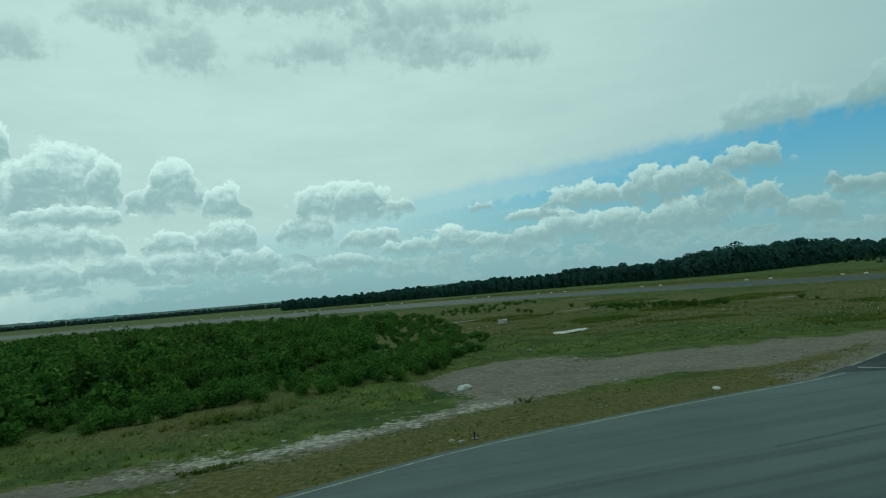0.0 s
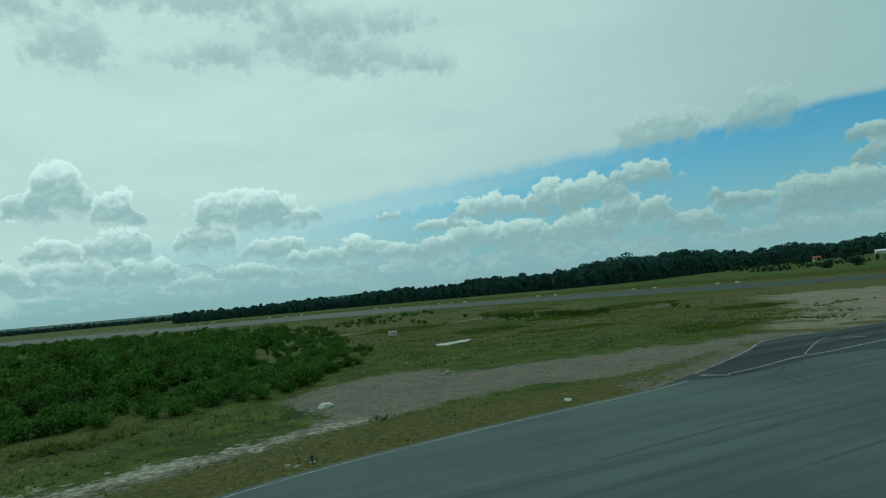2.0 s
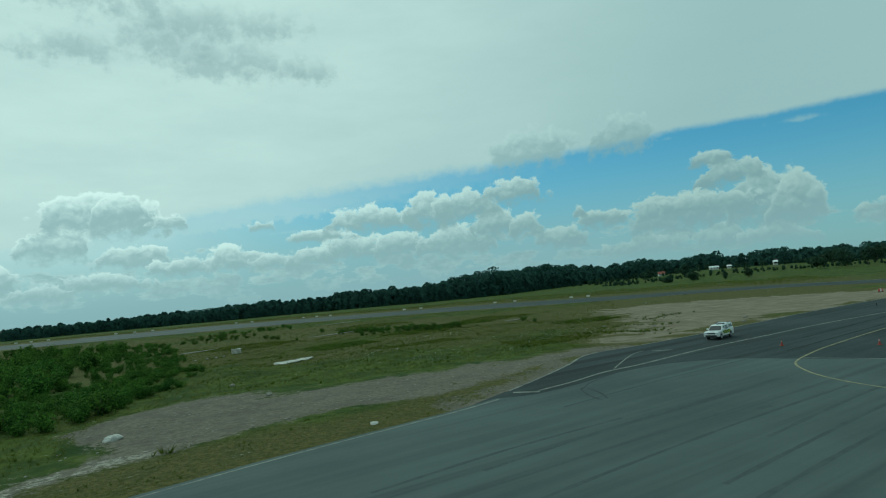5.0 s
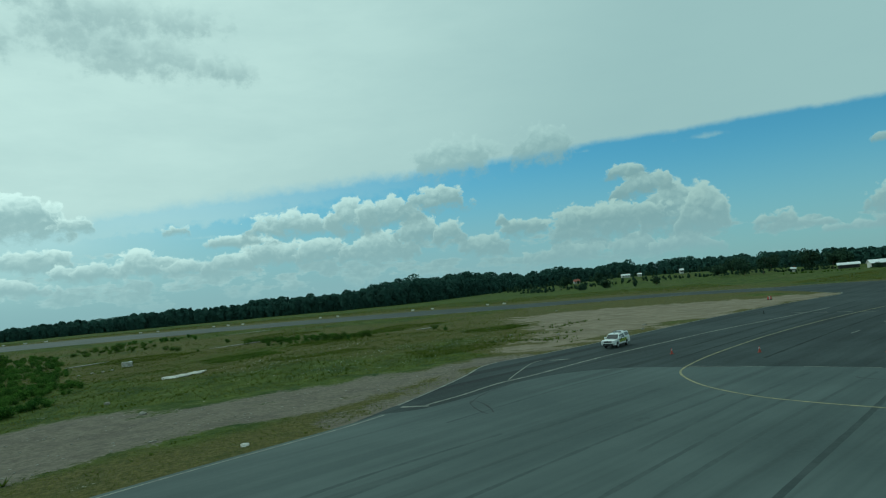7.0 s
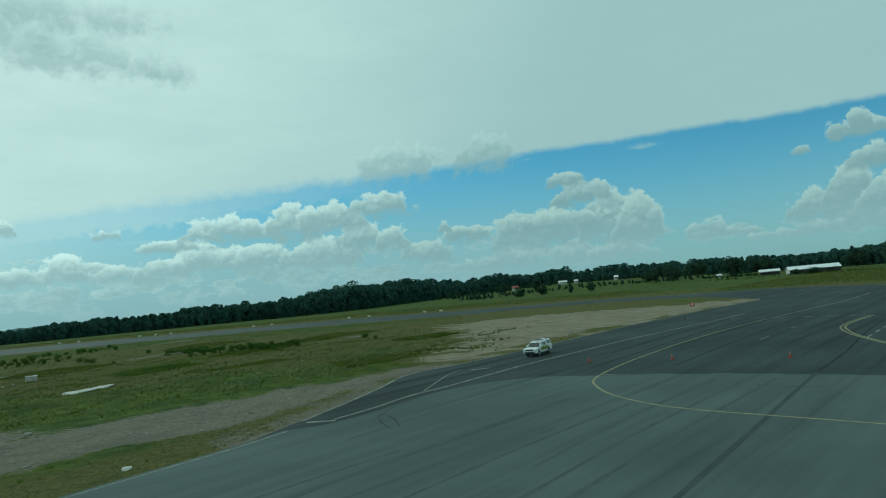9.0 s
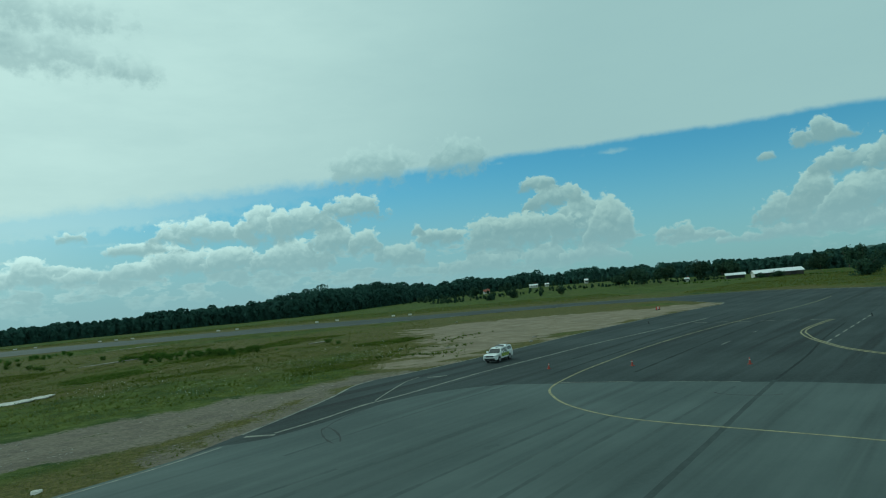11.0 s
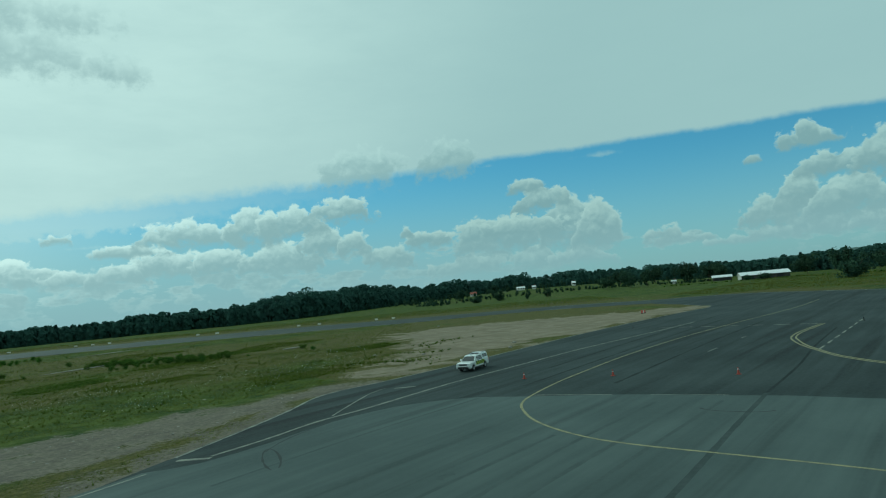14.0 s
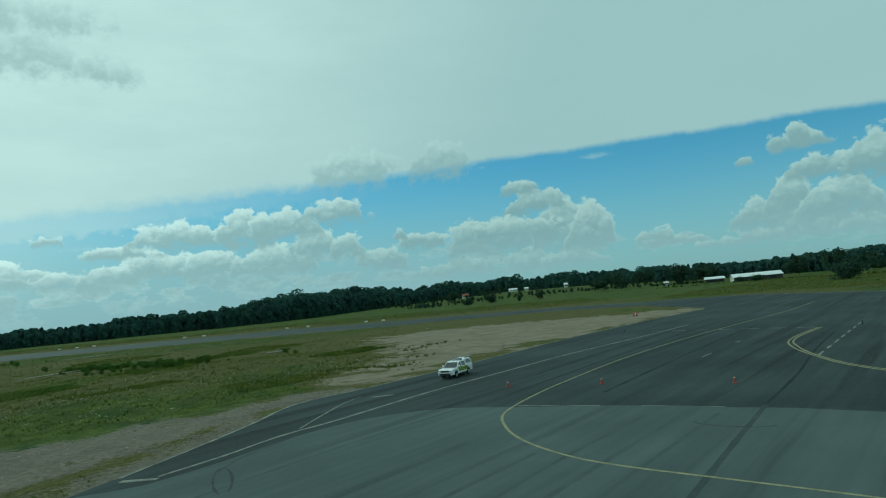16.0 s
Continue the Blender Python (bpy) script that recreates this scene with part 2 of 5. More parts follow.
for tier in (CUMULUS_BEHIND, CUMULUS_WEST, CUMULUS_MIDDLE, CUMULUS_EAST):
    air = heaped(air, [(a, b, w * 1.1, h * 1.05) for a, b, w, h in tier], lit=lit_tone, shade=shade_tone)
# the ground side of the sphere
air = N.mix(N.ramp(el, -3.0, -0.5), (0.05, 0.06, 0.05), air)
ground_glow = N.put("ShaderNodeBackground")
N.link(air, ground_glow.inputs[0])
ground_glow.inputs[1].default_value = 0.95
N.link(ground_glow.outputs[0], N.put("ShaderNodeOutputWorld").inputs[0])


# ---- materials ----
def material(name, colour, rough=0.7, metal=0.0, grain=None, coat=0.0, bump=0.0, bump_scale=40.0, spread=0.0, gloss=0.4):
    """colour, and a second one mixed in by noise at two scales: grain = (colour, scale, amount)."""
    m = bpy.data.materials.new(name)
    m.use_nodes = True
    n = Nodes(m.node_tree)
    shader = n.put("ShaderNodeBsdfPrincipled")
    place = n.put("ShaderNodeTexCoord").outputs["Object"]
    tone = (*colour, 1.0)
    if grain:
        other, scale, amount = grain
        f = n.math("ADD", n.math("MULTIPLY", n.noise(place, scale, 5.0), 0.6), n.math("MULTIPLY", n.noise(place, scale * 7.3, 4.0), 0.4))
        tone = n.mix(n.ramp(f, 0.38, 0.64, 0.0, amount), colour, other)
    if spread:
        info = n.put("ShaderNodeObjectInfo").outputs["Random"]
        hue = n.put("ShaderNodeHueSaturation")
        n.link(n.math("MULTIPLY_ADD", info, spread, 1 - spread / 2), hue.inputs["Value"])
        n.link(n.math("MULTIPLY_ADD", info, spread * 0.08, 0.5 - spread * 0.04), hue.inputs["Hue"])
        n.link(tone, hue.inputs["Color"])
        tone = hue.outputs[0]
    n.link(tone, shader.inputs["Base Color"])
    shader.inputs["Roughness"].default_value, shader.inputs["Metallic"].default_value = rough, metal
    shader.inputs["Coat Weight"].default_value = coat
    shader.inputs["Specular IOR Level"].default_value = gloss
    if bump:
        b = n.put("ShaderNodeBump")
        b.inputs["Strength"].default_value, b.inputs["Distance"].default_value = bump, 0.02
        n.link(n.noise(place, bump_scale, 4.0), b.inputs["Height"])
        n.link(b.outputs[0], shader.inputs["Normal"])
    n.link(shader.outputs[0], n.put("ShaderNodeOutputMaterial").inputs[0])
    return m


def leaf_material(name, dark, light, spread=0.25, through_leaf=0.25):
    m = bpy.data.materials.new(name)
    m.use_nodes = True
    n = Nodes(m.node_tree)
    isle = n.put("ShaderNodeNewGeometry").outputs["Random Per Island"]
    place = n.put("ShaderNodeTexCoord").outputs["Object"]
    f = n.math("ADD", n.math("MULTIPLY", isle, 0.40), n.math("MULTIPLY", n.noise(place, 0.22, 3.0), 0.75))
    tone = n.mix(n.ramp(f, 0.36, 0.78), dark, light)
    info = n.put("ShaderNodeObjectInfo").outputs["Random"]
    hue = n.put("ShaderNodeHueSaturation")
    n.link(n.math("MULTIPLY_ADD", info, spread, 1 - spread / 2), hue.inputs["Value"])
    n.link(n.math("MULTIPLY_ADD", info, 0.03, 0.485), hue.inputs["Hue"])
    n.link(tone, hue.inputs["Color"])
    shader = n.put("ShaderNodeBsdfPrincipled")
    n.link(hue.outputs[0], shader.inputs["Base Color"])
    shader.inputs["Roughness"].default_value = 0.85
    shader.inputs["Specular IOR Level"].default_value = 0.06
    back = n.put("ShaderNodeBsdfTranslucent")
    n.link(hue.outputs[0], back.inputs[0])
    both = n.put("ShaderNodeMixShader")
    both.inputs[0].default_value = through_leaf
    n.link(shader.outputs[0], both.inputs[1])
    n.link(back.outputs[0], both.inputs[2])
    n.link(both.outputs[0], n.put("ShaderNodeOutputMaterial").inputs[0])
    return m


def asphalt_material(name, dark, light, rubbed=0.75, new_from=None):
    """Worn asphalt: fine stone grain, broad stains, and along it the paver's lanes."""
    m = bpy.data.materials.new(name)
    m.use_nodes = True
    n = Nodes(m.node_tree)
    place = n.put("ShaderNodeTexCoord").outputs["Object"]
    s = n.put("ShaderNodeSeparateXYZ")
    n.link(place, s.inputs[0])
    c, d = math.cos(radians(18)), math.sin(radians(18))
    along = n.math("ADD", n.math("MULTIPLY", s.outputs[0], c), n.math("MULTIPLY", s.outputs[1], d))
    across = n.math("SUBTRACT", n.math("MULTIPLY", s.outputs[1], c), n.math("MULTIPLY", s.outputs[0], d))
    broad = n.noise(place, 0.07, 5.0, 0.6)
    drawn = n.noise(n.vec(n.math("MULTIPLY", along, 0.03), n.math("MULTIPLY", across, 0.6)), 1.0, 4.0, 0.6)
    fine = n.noise(place, 3.0, 6.0, 0.7)
    f = n.math("ADD", n.math("ADD", n.math("MULTIPLY", broad, 0.4), n.math("MULTIPLY", drawn, 0.4)), n.math("MULTIPLY", fine, 0.2))
    tone = n.mix(n.ramp(f, 0.36, 0.66), dark, light)
    # tyre rubber, dragged along in wide faint stripes
    rubber = n.noise(n.vec(n.math("MULTIPLY", along, 0.012), n.math("MULTIPLY", across, 0.42), 5.0), 1.0, 4.0, 0.55)
    tone = n.mix(n.ramp(rubber, 0.53, 0.66, 0.0, rubbed), tone, tuple(v * 0.5 for v in dark))
    if new_from:
        # resurfaced towards the taxiway
        fresh = n.ramp(n.math("MULTIPLY_ADD", n.math("SUBTRACT", broad, 0.5), 60.0, s.outputs[0]), new_from[0], new_from[1])
        tone = n.mix(fresh, tone, n.mix(n.ramp(f, 0.36, 0.66), (0.022, 0.029, 0.029), (0.052, 0.063, 0.061)))
    shader = n.put("ShaderNodeBsdfPrincipled")
    n.link(tone, shader.inputs["Base Color"])
    n.link(n.ramp(fine, 0.3, 0.7, 0.75, 0.95), shader.inputs["Roughness"])
    shader.inputs["Specular IOR Level"].default_value = 0.2
    b = n.put("ShaderNodeBump")
    b.inputs["Strength"].default_value, b.inputs["Distance"].default_value = 0.4, 0.01
    n.link(n.noise(place, 30.0, 3.0), b.inputs["Height"])
    n.link(b.outputs[0], shader.inputs["Normal"])
    n.link(shader.outputs[0], n.put("ShaderNodeOutputMaterial").inputs[0])
    return m


def ground_material():
    """Grass, bare gravel, sand and dry growth, laid out by what the ground sheet carries."""
    m = bpy.data.materials.new("grassland")
    m.use_nodes = True
    n = Nodes(m.node_tree)
    place = n.put("ShaderNodeTexCoord").outputs["Object"]

    def carried(name):
        return n.put("ShaderNodeAttribute", attribute_name=name).outputs["Fac"]

    broad, mid, fine = n.noise(place, 0.055, 5.0, 0.62), n.noise(place, 0.33, 6.0, 0.68), n.noise(place, 2.2, 6.0, 0.72)
    blot = n.noise(place, 0.13, 4.0, 0.6, 0.6)
    grass = n.mix(n.ramp(mid, 0.36, 0.64), (0.034, 0.054, 0.008), (0.082, 0.104, 0.016))
    grass = n.mix(n.ramp(fine, 0.45, 0.68, 0.0, 0.6), grass, (0.098, 0.122, 0.030))
    grass = n.mix(n.ramp(blot, 0.48, 0.64, 0.0, 0.8), grass, (0.020, 0.042, 0.007))
    dry = n.mix(n.ramp(fine, 0.36, 0.66), (0.058, 0.060, 0.017), (0.130, 0.112, 0.038))
    dry = n.mix(n.ramp(mid, 0.5, 0.68, 0.0, 0.6), dry, (0.050, 0.060, 0.018))
    grass = n.mix(n.ramp(n.math("ADD", carried("dry"), n.math("MULTIPLY", n.math("SUBTRACT", broad, 0.5), 2.0)), 0.22, 0.85), grass, dry)
    gravel = n.mix(n.ramp(fine, 0.36, 0.66), (0.122, 0.106, 0.080), (0.192, 0.168, 0.130))
    gravel = n.mix(n.ramp(mid, 0.45, 0.66, 0.0, 0.75), gravel, (0.100, 0.086, 0.070))
    sand = n.mix(n.ramp(mid, 0.36, 0.64), (0.178, 0.148, 0.102), (0.240, 0.203, 0.146))
    sand = n.mix(n.ramp(blot, 0.48, 0.62, 0.0, 0.55), sand, (0.150, 0.126, 0.088))
    rag = n.math("MULTIPLY", n.math("SUBTRACT", n.math("ADD", n.math("MULTIPLY", mid, 0.6), n.math("MULTIPLY", fine, 0.4)), 0.5), 2.8)
    tone = n.mix(n.ramp(n.math("ADD", carried("sand"), rag), 0.36, 0.66), grass, sand)
    tone = n.mix(n.ramp(n.math("ADD", carried("gravel"), rag), 0.36, 0.66), tone, gravel)
    chalk = n.mix(n.ramp(fine, 0.4, 0.62), (0.15, 0.138, 0.105), (0.36, 0.335, 0.27))
    tone = n.mix(n.ramp(n.math("ADD", carried("chalk"), n.math("MULTIPLY", rag, 2.2)), 0.55, 1.05), tone, chalk)
    shader = n.put("ShaderNodeBsdfPrincipled")
    n.link(tone, shader.inputs["Base Color"])
    shader.inputs["Roughness"].default_value = 0.95
    shader.inputs["Specular IOR Level"].default_value = 0.1
    b = n.put("ShaderNodeBump")
    b.inputs["Strength"].default_value, b.inputs["Distance"].default_value = 0.9, 0.15
    n.link(fine, b.inputs["Height"])
    n.link(b.outputs[0], shader.inputs["Normal"])
    n.link(shader.outputs[0], n.put("ShaderNodeOutputMaterial").inputs[0])
    return m


M_GROUND = ground_material()
M_APRON = asphalt_material("worn_grey_asphalt", (0.058, 0.074, 0.072), (0.096, 0.118, 0.113), 0.5)
M_DARK = asphalt_material("dark_asphalt", (0.018, 0.025, 0.025), (0.048, 0.060, 0.059))
M_RUNWAY = asphalt_material("runway_asphalt", (0.075, 0.080, 0.074), (0.125, 0.130, 0.118), new_from=(-40.0, 165.0))
M_YELLOW = material("worn_yellow_paint", (0.31, 0.285, 0.16), 0.9, grain=((0.15, 0.145, 0.10), 1.3, 0.8), gloss=0.15)
M_WHITE_LINE = material("worn_white_paint", (0.27, 0.275, 0.225), 0.9, grain=((0.10, 0.10, 0.10), 1.1, 0.85), gloss=0.15)
M_SEAM = material("tar_seam", (0.020, 0.026, 0.026), 0.95, grain=((0.038, 0.047, 0.046), 0.3, 1.0), gloss=0.1)
M_TAR = material("worn_tar_seam", (0.048, 0.059, 0.058), 0.95, grain=((0.068, 0.082, 0.080), 0.4, 0.9), gloss=0.1)
M_FAINT = material("old_seam", (0.066, 0.081, 0.079), 0.95, grain=((0.084, 0.101, 0.098), 0.35, 0.9), gloss=0.1)
M_SCUFF = material("tyre_scuff", (0.052, 0.056, 0.056), 0.95, grain=((0.065, 0.068, 0.068), 0.9, 0.7), gloss=0.1)
M_PEBBLE = material("dusty_rubble", (0.30, 0.28, 0.24), 0.9, grain=((0.18, 0.165, 0.14), 4.0, 0.8), bump=0.5, bump_scale=9, gloss=0.1)
M_STONE = material("pale_stone", (0.52, 0.50, 0.45), 0.85, grain=((0.30, 0.29, 0.26), 2.0, 0.8), bump=0.6, bump_scale=6)
M_BARK = material("bark", (0.09, 0.07, 0.05), 0.9, grain=((0.17, 0.15, 0.12), 3.0, 0.7))
M_SHRUB = leaf_material("shrub_leaf", (0.026, 0.062, 0.012), (0.118, 0.205, 0.034), through_leaf=0.35)
M_TREE = leaf_material("tree_leaf", (0.026, 0.052, 0.036), (0.066, 0.108, 0.062), through_leaf=0.25)
# leaf green lifted and blued to include the haze before the forest
M_FOREST = leaf_material("hazed_forest_leaf", (0.044, 0.090, 0.074), (0.066, 0.126, 0.096), 0.0, 0.35)
# paler, bluer than the forest: distance haze put into the leaf colour
M_HAZED_WOOD = leaf_material("hazed_wood_leaf", (0.070, 0.105, 0.100), (0.095, 0.135, 0.122), 0.0, 0.3)
M_TUFT = leaf_material("grass_blade", (0.070, 0.098, 0.016), (0.175, 0.172, 0.044), 0.0, 0.45)
M_WEED = leaf_material("green_weed", (0.046, 0.078, 0.012), (0.125, 0.160, 0.028), 0.0, 0.4)
M_FLOWER = material("white_flower", (0.58, 0.58, 0.48), 0.9, gloss=0.1)
M_CAR = material("white_car_paint", (0.78, 0.79, 0.78), 0.3, coat=0.6, grain=((0.66, 0.66, 0.64), 1.2, 0.4))
M_GLASS = material("dark_tinted_glass", (0.012, 0.016, 0.018), 0.06, coat=0.8)
M_TYRE = material("tyre_rubber", (0.018, 0.018, 0.019), 0.85, grain=((0.04, 0.038, 0.035), 6.0, 0.6))
M_RIM = material("alloy_rim", (0.45, 0.46, 0.47), 0.35, 0.9)
M_BLACK = material("black_plastic", (0.02, 0.02, 0.022), 0.55)
M_LIME = material("lime_yellow_film", (0.42, 0.52, 0.05), 0.5)
M_GREEN = material("dark_green_film", (0.012, 0.035, 0.024), 0.4)
M_LAMP = material("lamp_glass", (0.62, 0.64, 0.66), 0.12, coat=0.7)
M_ORANGE = material("cone_orange", (0.30, 0.060, 0.042), 0.7, grain=((0.25, 0.05, 0.04), 5.0, 0.6))
M_RED = material("red_board_paint", (0.55, 0.06, 0.04), 0.5, grain=((0.38, 0.05, 0.04), 4.0, 0.5))
M_BOARD = material("white_board_paint", (0.75, 0.74, 0.70), 0.6, grain=((0.52, 0.51, 0.47), 3.0, 0.6))
M_ROOF = material("white_sheet_roof", (0.74, 0.75, 0.75), 0.45, grain=((0.56, 0.57, 0.57), 0.4, 0.6))
M_WALL = material("dark_barn_timber", (0.045, 0.042, 0.04), 0.8, grain=((0.09, 0.08, 0.07), 0.8, 0.7))
M_PLASTER = material("pale_wall", (0.60, 0.59, 0.55), 0.8, grain=((0.45, 0.43, 0.4), 0.7, 0.6))
M_TILE = material("red_roof_tile", (0.28, 0.09, 0.06), 0.8, grain=((0.18, 0.07, 0.05), 1.0, 0.7))
# pale blue-green base colour carries the hills' distance haze
M_HILL = material("hazed_wooded_hill", (0.090, 0.128, 0.122), 0.95, grain=((0.125, 0.165, 0.150), 0.02, 0.9), gloss=0.0)


# ---- mesh helpers ----
def part(name, bm, mat, parent=None, label=""):
    me = bpy.data.meshes.new(name)
    bm.to_mesh(me)
    bm.free()
    me.materials.append(mat)
    ob = new(name, me)
    ob.parent = parent
    return tagged(ob, label)


def raw(name, verts, faces, mat, parent=None, smooth=False):
    """A mesh from number arrays: verts n x 3, faces m x 3 or m x 4."""
    me = bpy.data.meshes.new(name)
    verts, faces = np.asarray(verts, np.float32), np.asarray(faces, np.int32)
    k = faces.shape[1]
    me.vertices.add(len(verts))
    me.vertices.foreach_set("co", verts.ravel())
    me.loops.add(faces.size)
    me.loops.foreach_set("vertex_index", faces.ravel())
    me.polygons.add(len(faces))
    me.polygons.foreach_set("loop_start", np.arange(0, faces.size, k, dtype=np.int32))
    me.polygons.foreach_set("use_smooth", np.full(len(faces), smooth))
    me.update(calc_edges=True)
    me.materials.append(mat)
    ob = new(name, me)
    ob.parent = parent
    return ob


def thing(name, label, category, group="", at=None):
    ob = tagged(new(name), label, category, group)
    if at is not None:
        ob.matrix_world = at
    return ob


def box(bm, x0, x1, y0, y1, z0, z1, bevel=0.0):
    made = bmesh.ops.create_cube(bm, size=1.0)["verts"]
    for v in made:
        v.co = Vector((x0 + (v.co.x + 0.5) * (x1 - x0), y0 + (v.co.y + 0.5) * (y1 - y0), z0 + (v.co.z + 0.5) * (z1 - z0)))
    if bevel:
        edges = list({e for v in made for e in v.link_edges})
        bmesh.ops.bevel(bm, geom=edges, offset=bevel, segments=2, affect="EDGES", profile=0.6)
    return bm


def boxed(*size, bevel=0.0):
    return box(bmesh.new(), *size, bevel=bevel)


def tube(bm, a, b, r0, r1, sides=8):
    a, b = Vector(a), Vector(b)
    turn = (b - a).to_track_quat("Z", "Y").to_matrix().to_4x4()
    bmesh.ops.create_cone(bm, cap_ends=True, segments=sides, radius1=r0, radius2=r1, depth=(b - a).length,
                          matrix=Matrix.Translation((a + b) / 2) @ turn)
    return bm


def loft(bm, rings):
    """Joins rings of points, ring to ring, and closes both ends."""
    loops = [[bm.verts.new(p) for p in ring] for ring in rings]
    k = len(loops[0])
    for a, b in zip(loops, loops[1:]):
        for i in range(k):
            bm.faces.new((a[i], a[(i + 1) % k], b[(i + 1) % k], b[i]))
    bm.faces.new(loops[0][::-1])
    bm.faces.new(loops[-1])
    bmesh.ops.recalc_face_normals(bm, faces=bm.faces)
    return bm


def curve(points, step=2.0, closed=False):
    """A smooth line through a few plan points."""
    pts = [np.array(p, float) for p in points]
    out = []
    n = len(pts)
    for i in range(n if closed else n - 1):
        p1, p2 = pts[i], pts[(i + 1) % n]
        p0 = pts[i - 1] if (i or closed) else p1
        p3 = pts[(i + 2) % n] if (closed or i + 2 < n) else p2
        for s in np.linspace(0, 1, max(2, int(np.linalg.norm(p2 - p1) / step)), endpoint=False):
            out.append(0.5 * (2 * p1 + (p2 - p0) * s + (2 * p0 - 5 * p1 + 4 * p2 - p3) * s**2 + (3 * p1 - p0 - 3 * p2 + p3) * s**3))
    if not closed:
        out.append(pts[-1])
    return np.array(out)


def inside(poly, x, y):
    hit = np.zeros(np.shape(x), bool)
    a = np.asarray(poly)
    b = np.roll(a, -1, 0)
    for (x0, y0), (x1, y1) in zip(a, b):
        if y0 != y1:
            hit ^= ((y0 > y) != (y1 > y)) & (x < (x1 - x0) * (y - y0) / (y1 - y0) + x0)
    return hit


def from_line(line, x, y, closed=False):
    """How far points lie from a line of plan points."""
    a = np.asarray(line)
    far = np.full(np.shape(x), 1e9)
    for i in range(len(a) - (0 if closed else 1)):
        (x0, y0), (x1, y1) = a[i], a[(i + 1) % len(a)]
        dx, dy = x1 - x0, y1 - y0
        s = np.clip(((x - x0) * dx + (y - y0) * dy) / (dx * dx + dy * dy + 1e-9), 0, 1)
        far = np.minimum(far, np.hypot(x - x0 - s * dx, y - y0 - s * dy))
    return far


def depth_in(poly, x, y):
    """Metres inside a closed outline; negative outside."""
    far = from_line(poly, x, y, True)
    return np.where(inside(poly, x, y), far, -far)


def waves(x, y, scale, seed=0.0):
    """Cheap smooth noise on the plan, about -1 to 1."""
    x, y = x / scale + seed, y / scale - seed * 1.7
    return (np.sin(x + 1.7 * np.sin(y * 0.9)) + np.sin(1.3 * y + 1.1 * np.sin(x * 1.2 + 2)) + np.sin(2.3 * x - 1.9 * y + seed)) / 3


def sheet_of(name, outline, z, mat, label, category, thick=0.06):
    """A flat paved area with a real edge."""
    bm = bmesh.new()
    top = [bm.verts.new((p[0], p[1], z)) for p in outline]
    bm.faces.new(top)
    low = [bm.verts.new((p[0], p[1], z - thick)) for p in outline]
    for i in range(len(top)):
        j = (i + 1) % len(top)
        bm.faces.new((top[i], low[i], low[j], top[j]))
    bmesh.ops.recalc_face_normals(bm, faces=bm.faces)
    bmesh.ops.triangulate(bm, faces=[f for f in bm.faces if len(f.verts) > 4])
    return tagged(part(name, bm, mat), label, category, kind="structure")


def stripe(name, points, width, z, mat, label, category="marking", step=1.0, thick=0.004, wear=0.0, seed=1):
    """A painted or poured line that follows plan points."""
    line = curve(points, step)
    rng = np.random.default_rng(seed)
    d = np.gradient(line, axis=0)
    d /= np.linalg.norm(d, axis=1)[:, None] + 1e-9
    side = np.stack([-d[:, 1], d[:, 0]], 1)
    w = width / 2 * (1 + wear * rng.uniform(-1, 1, len(line)))[:, None]
    left, right = line + side * w, line - side * w
    n = len(line)
    v = np.concatenate([np.c_[left, np.full(n, z)], np.c_[right, np.full(n, z)]])
    f = [(i, n + i, n + i + 1, i + 1) for i in range(n - 1)]
    return tagged(raw(name, v, f, mat), label, category, kind="structure")


def plan(*pts):
    return [(x * 1.1, y * 1.1) for x, y in pts]


# ---- paved areas ----
EDGE = plan((-70, -22), (-30, 9.3), (-9.2, 25.9), (-2, 31.5), (3.9, 34.9), (11.1, 38.5), (19.4, 42.2), (23.6, 44.5))
APRON = np.concatenate([
    curve(EDGE), curve(plan((23.7, 44.6), (26.7, 44.0), (31, 45.6), (35.8, 48.0), (41.4, 49.0), (46.3, 47), (49, 43), (53.1, 36.7), (55.6, 31), (57.7, 25.6), (60, 10), (62, -60))),
    plan((-70, -60))])
FLARE = plan((18, 40.0), (21.8, 43.6), (25.6, 46.9), (30.7, 51.5), (35.5, 56.2), (39, 60.2), (42.4, 62.2), (47.3, 63.2), (58.6, 66.6), (71.5, 71.3), (86, 76.5),
             (103.8, 81.8), (125.4, 87), (134, 88.4))
TIP = plan((134, 88.4), (139.5, 91.5), (141, 95), (147, 104), (157, 121), (173, 138))
DARK = np.concatenate([curve(FLARE), curve(TIP), curve(plan((175, 136), (183, 125), (186, 110), (179, 89), (171, 66), (165, 30), (160, -60))), plan((18, -60))])
RUN_LOW = plan((-420, 338), (-157, 301), (-91, 288), (-16, 273), (34, 254), (80, 215), (113, 181), (136, 165), (152, 146), (157.5, 122))
RUN_UP = plan((-420, 420), (-174, 378), (-117, 368), (-21, 350), (41, 308), (97, 262), (131.6, 214), (153, 189), (168, 168), (175, 137))
RUNWAY = np.concatenate([curve(RUN_LOW, 6), curve(RUN_UP, 6)[::-1]])

sheet_of("pavement_taxiway", DARK, -0.006, M_DARK, "dark newly laid asphalt taxiway with tyre marks", "taxiway")
sheet_of("pavement_apron", APRON, 0.0, M_APRON, "worn light grey asphalt apron with paving seams", "apron")
sheet_of("road_runway", RUNWAY, -0.002, M_RUNWAY, "pale grey old runway curving past the grassland", "runway")

# ---- the ground sheet ----
rng = np.random.default_rng(4)


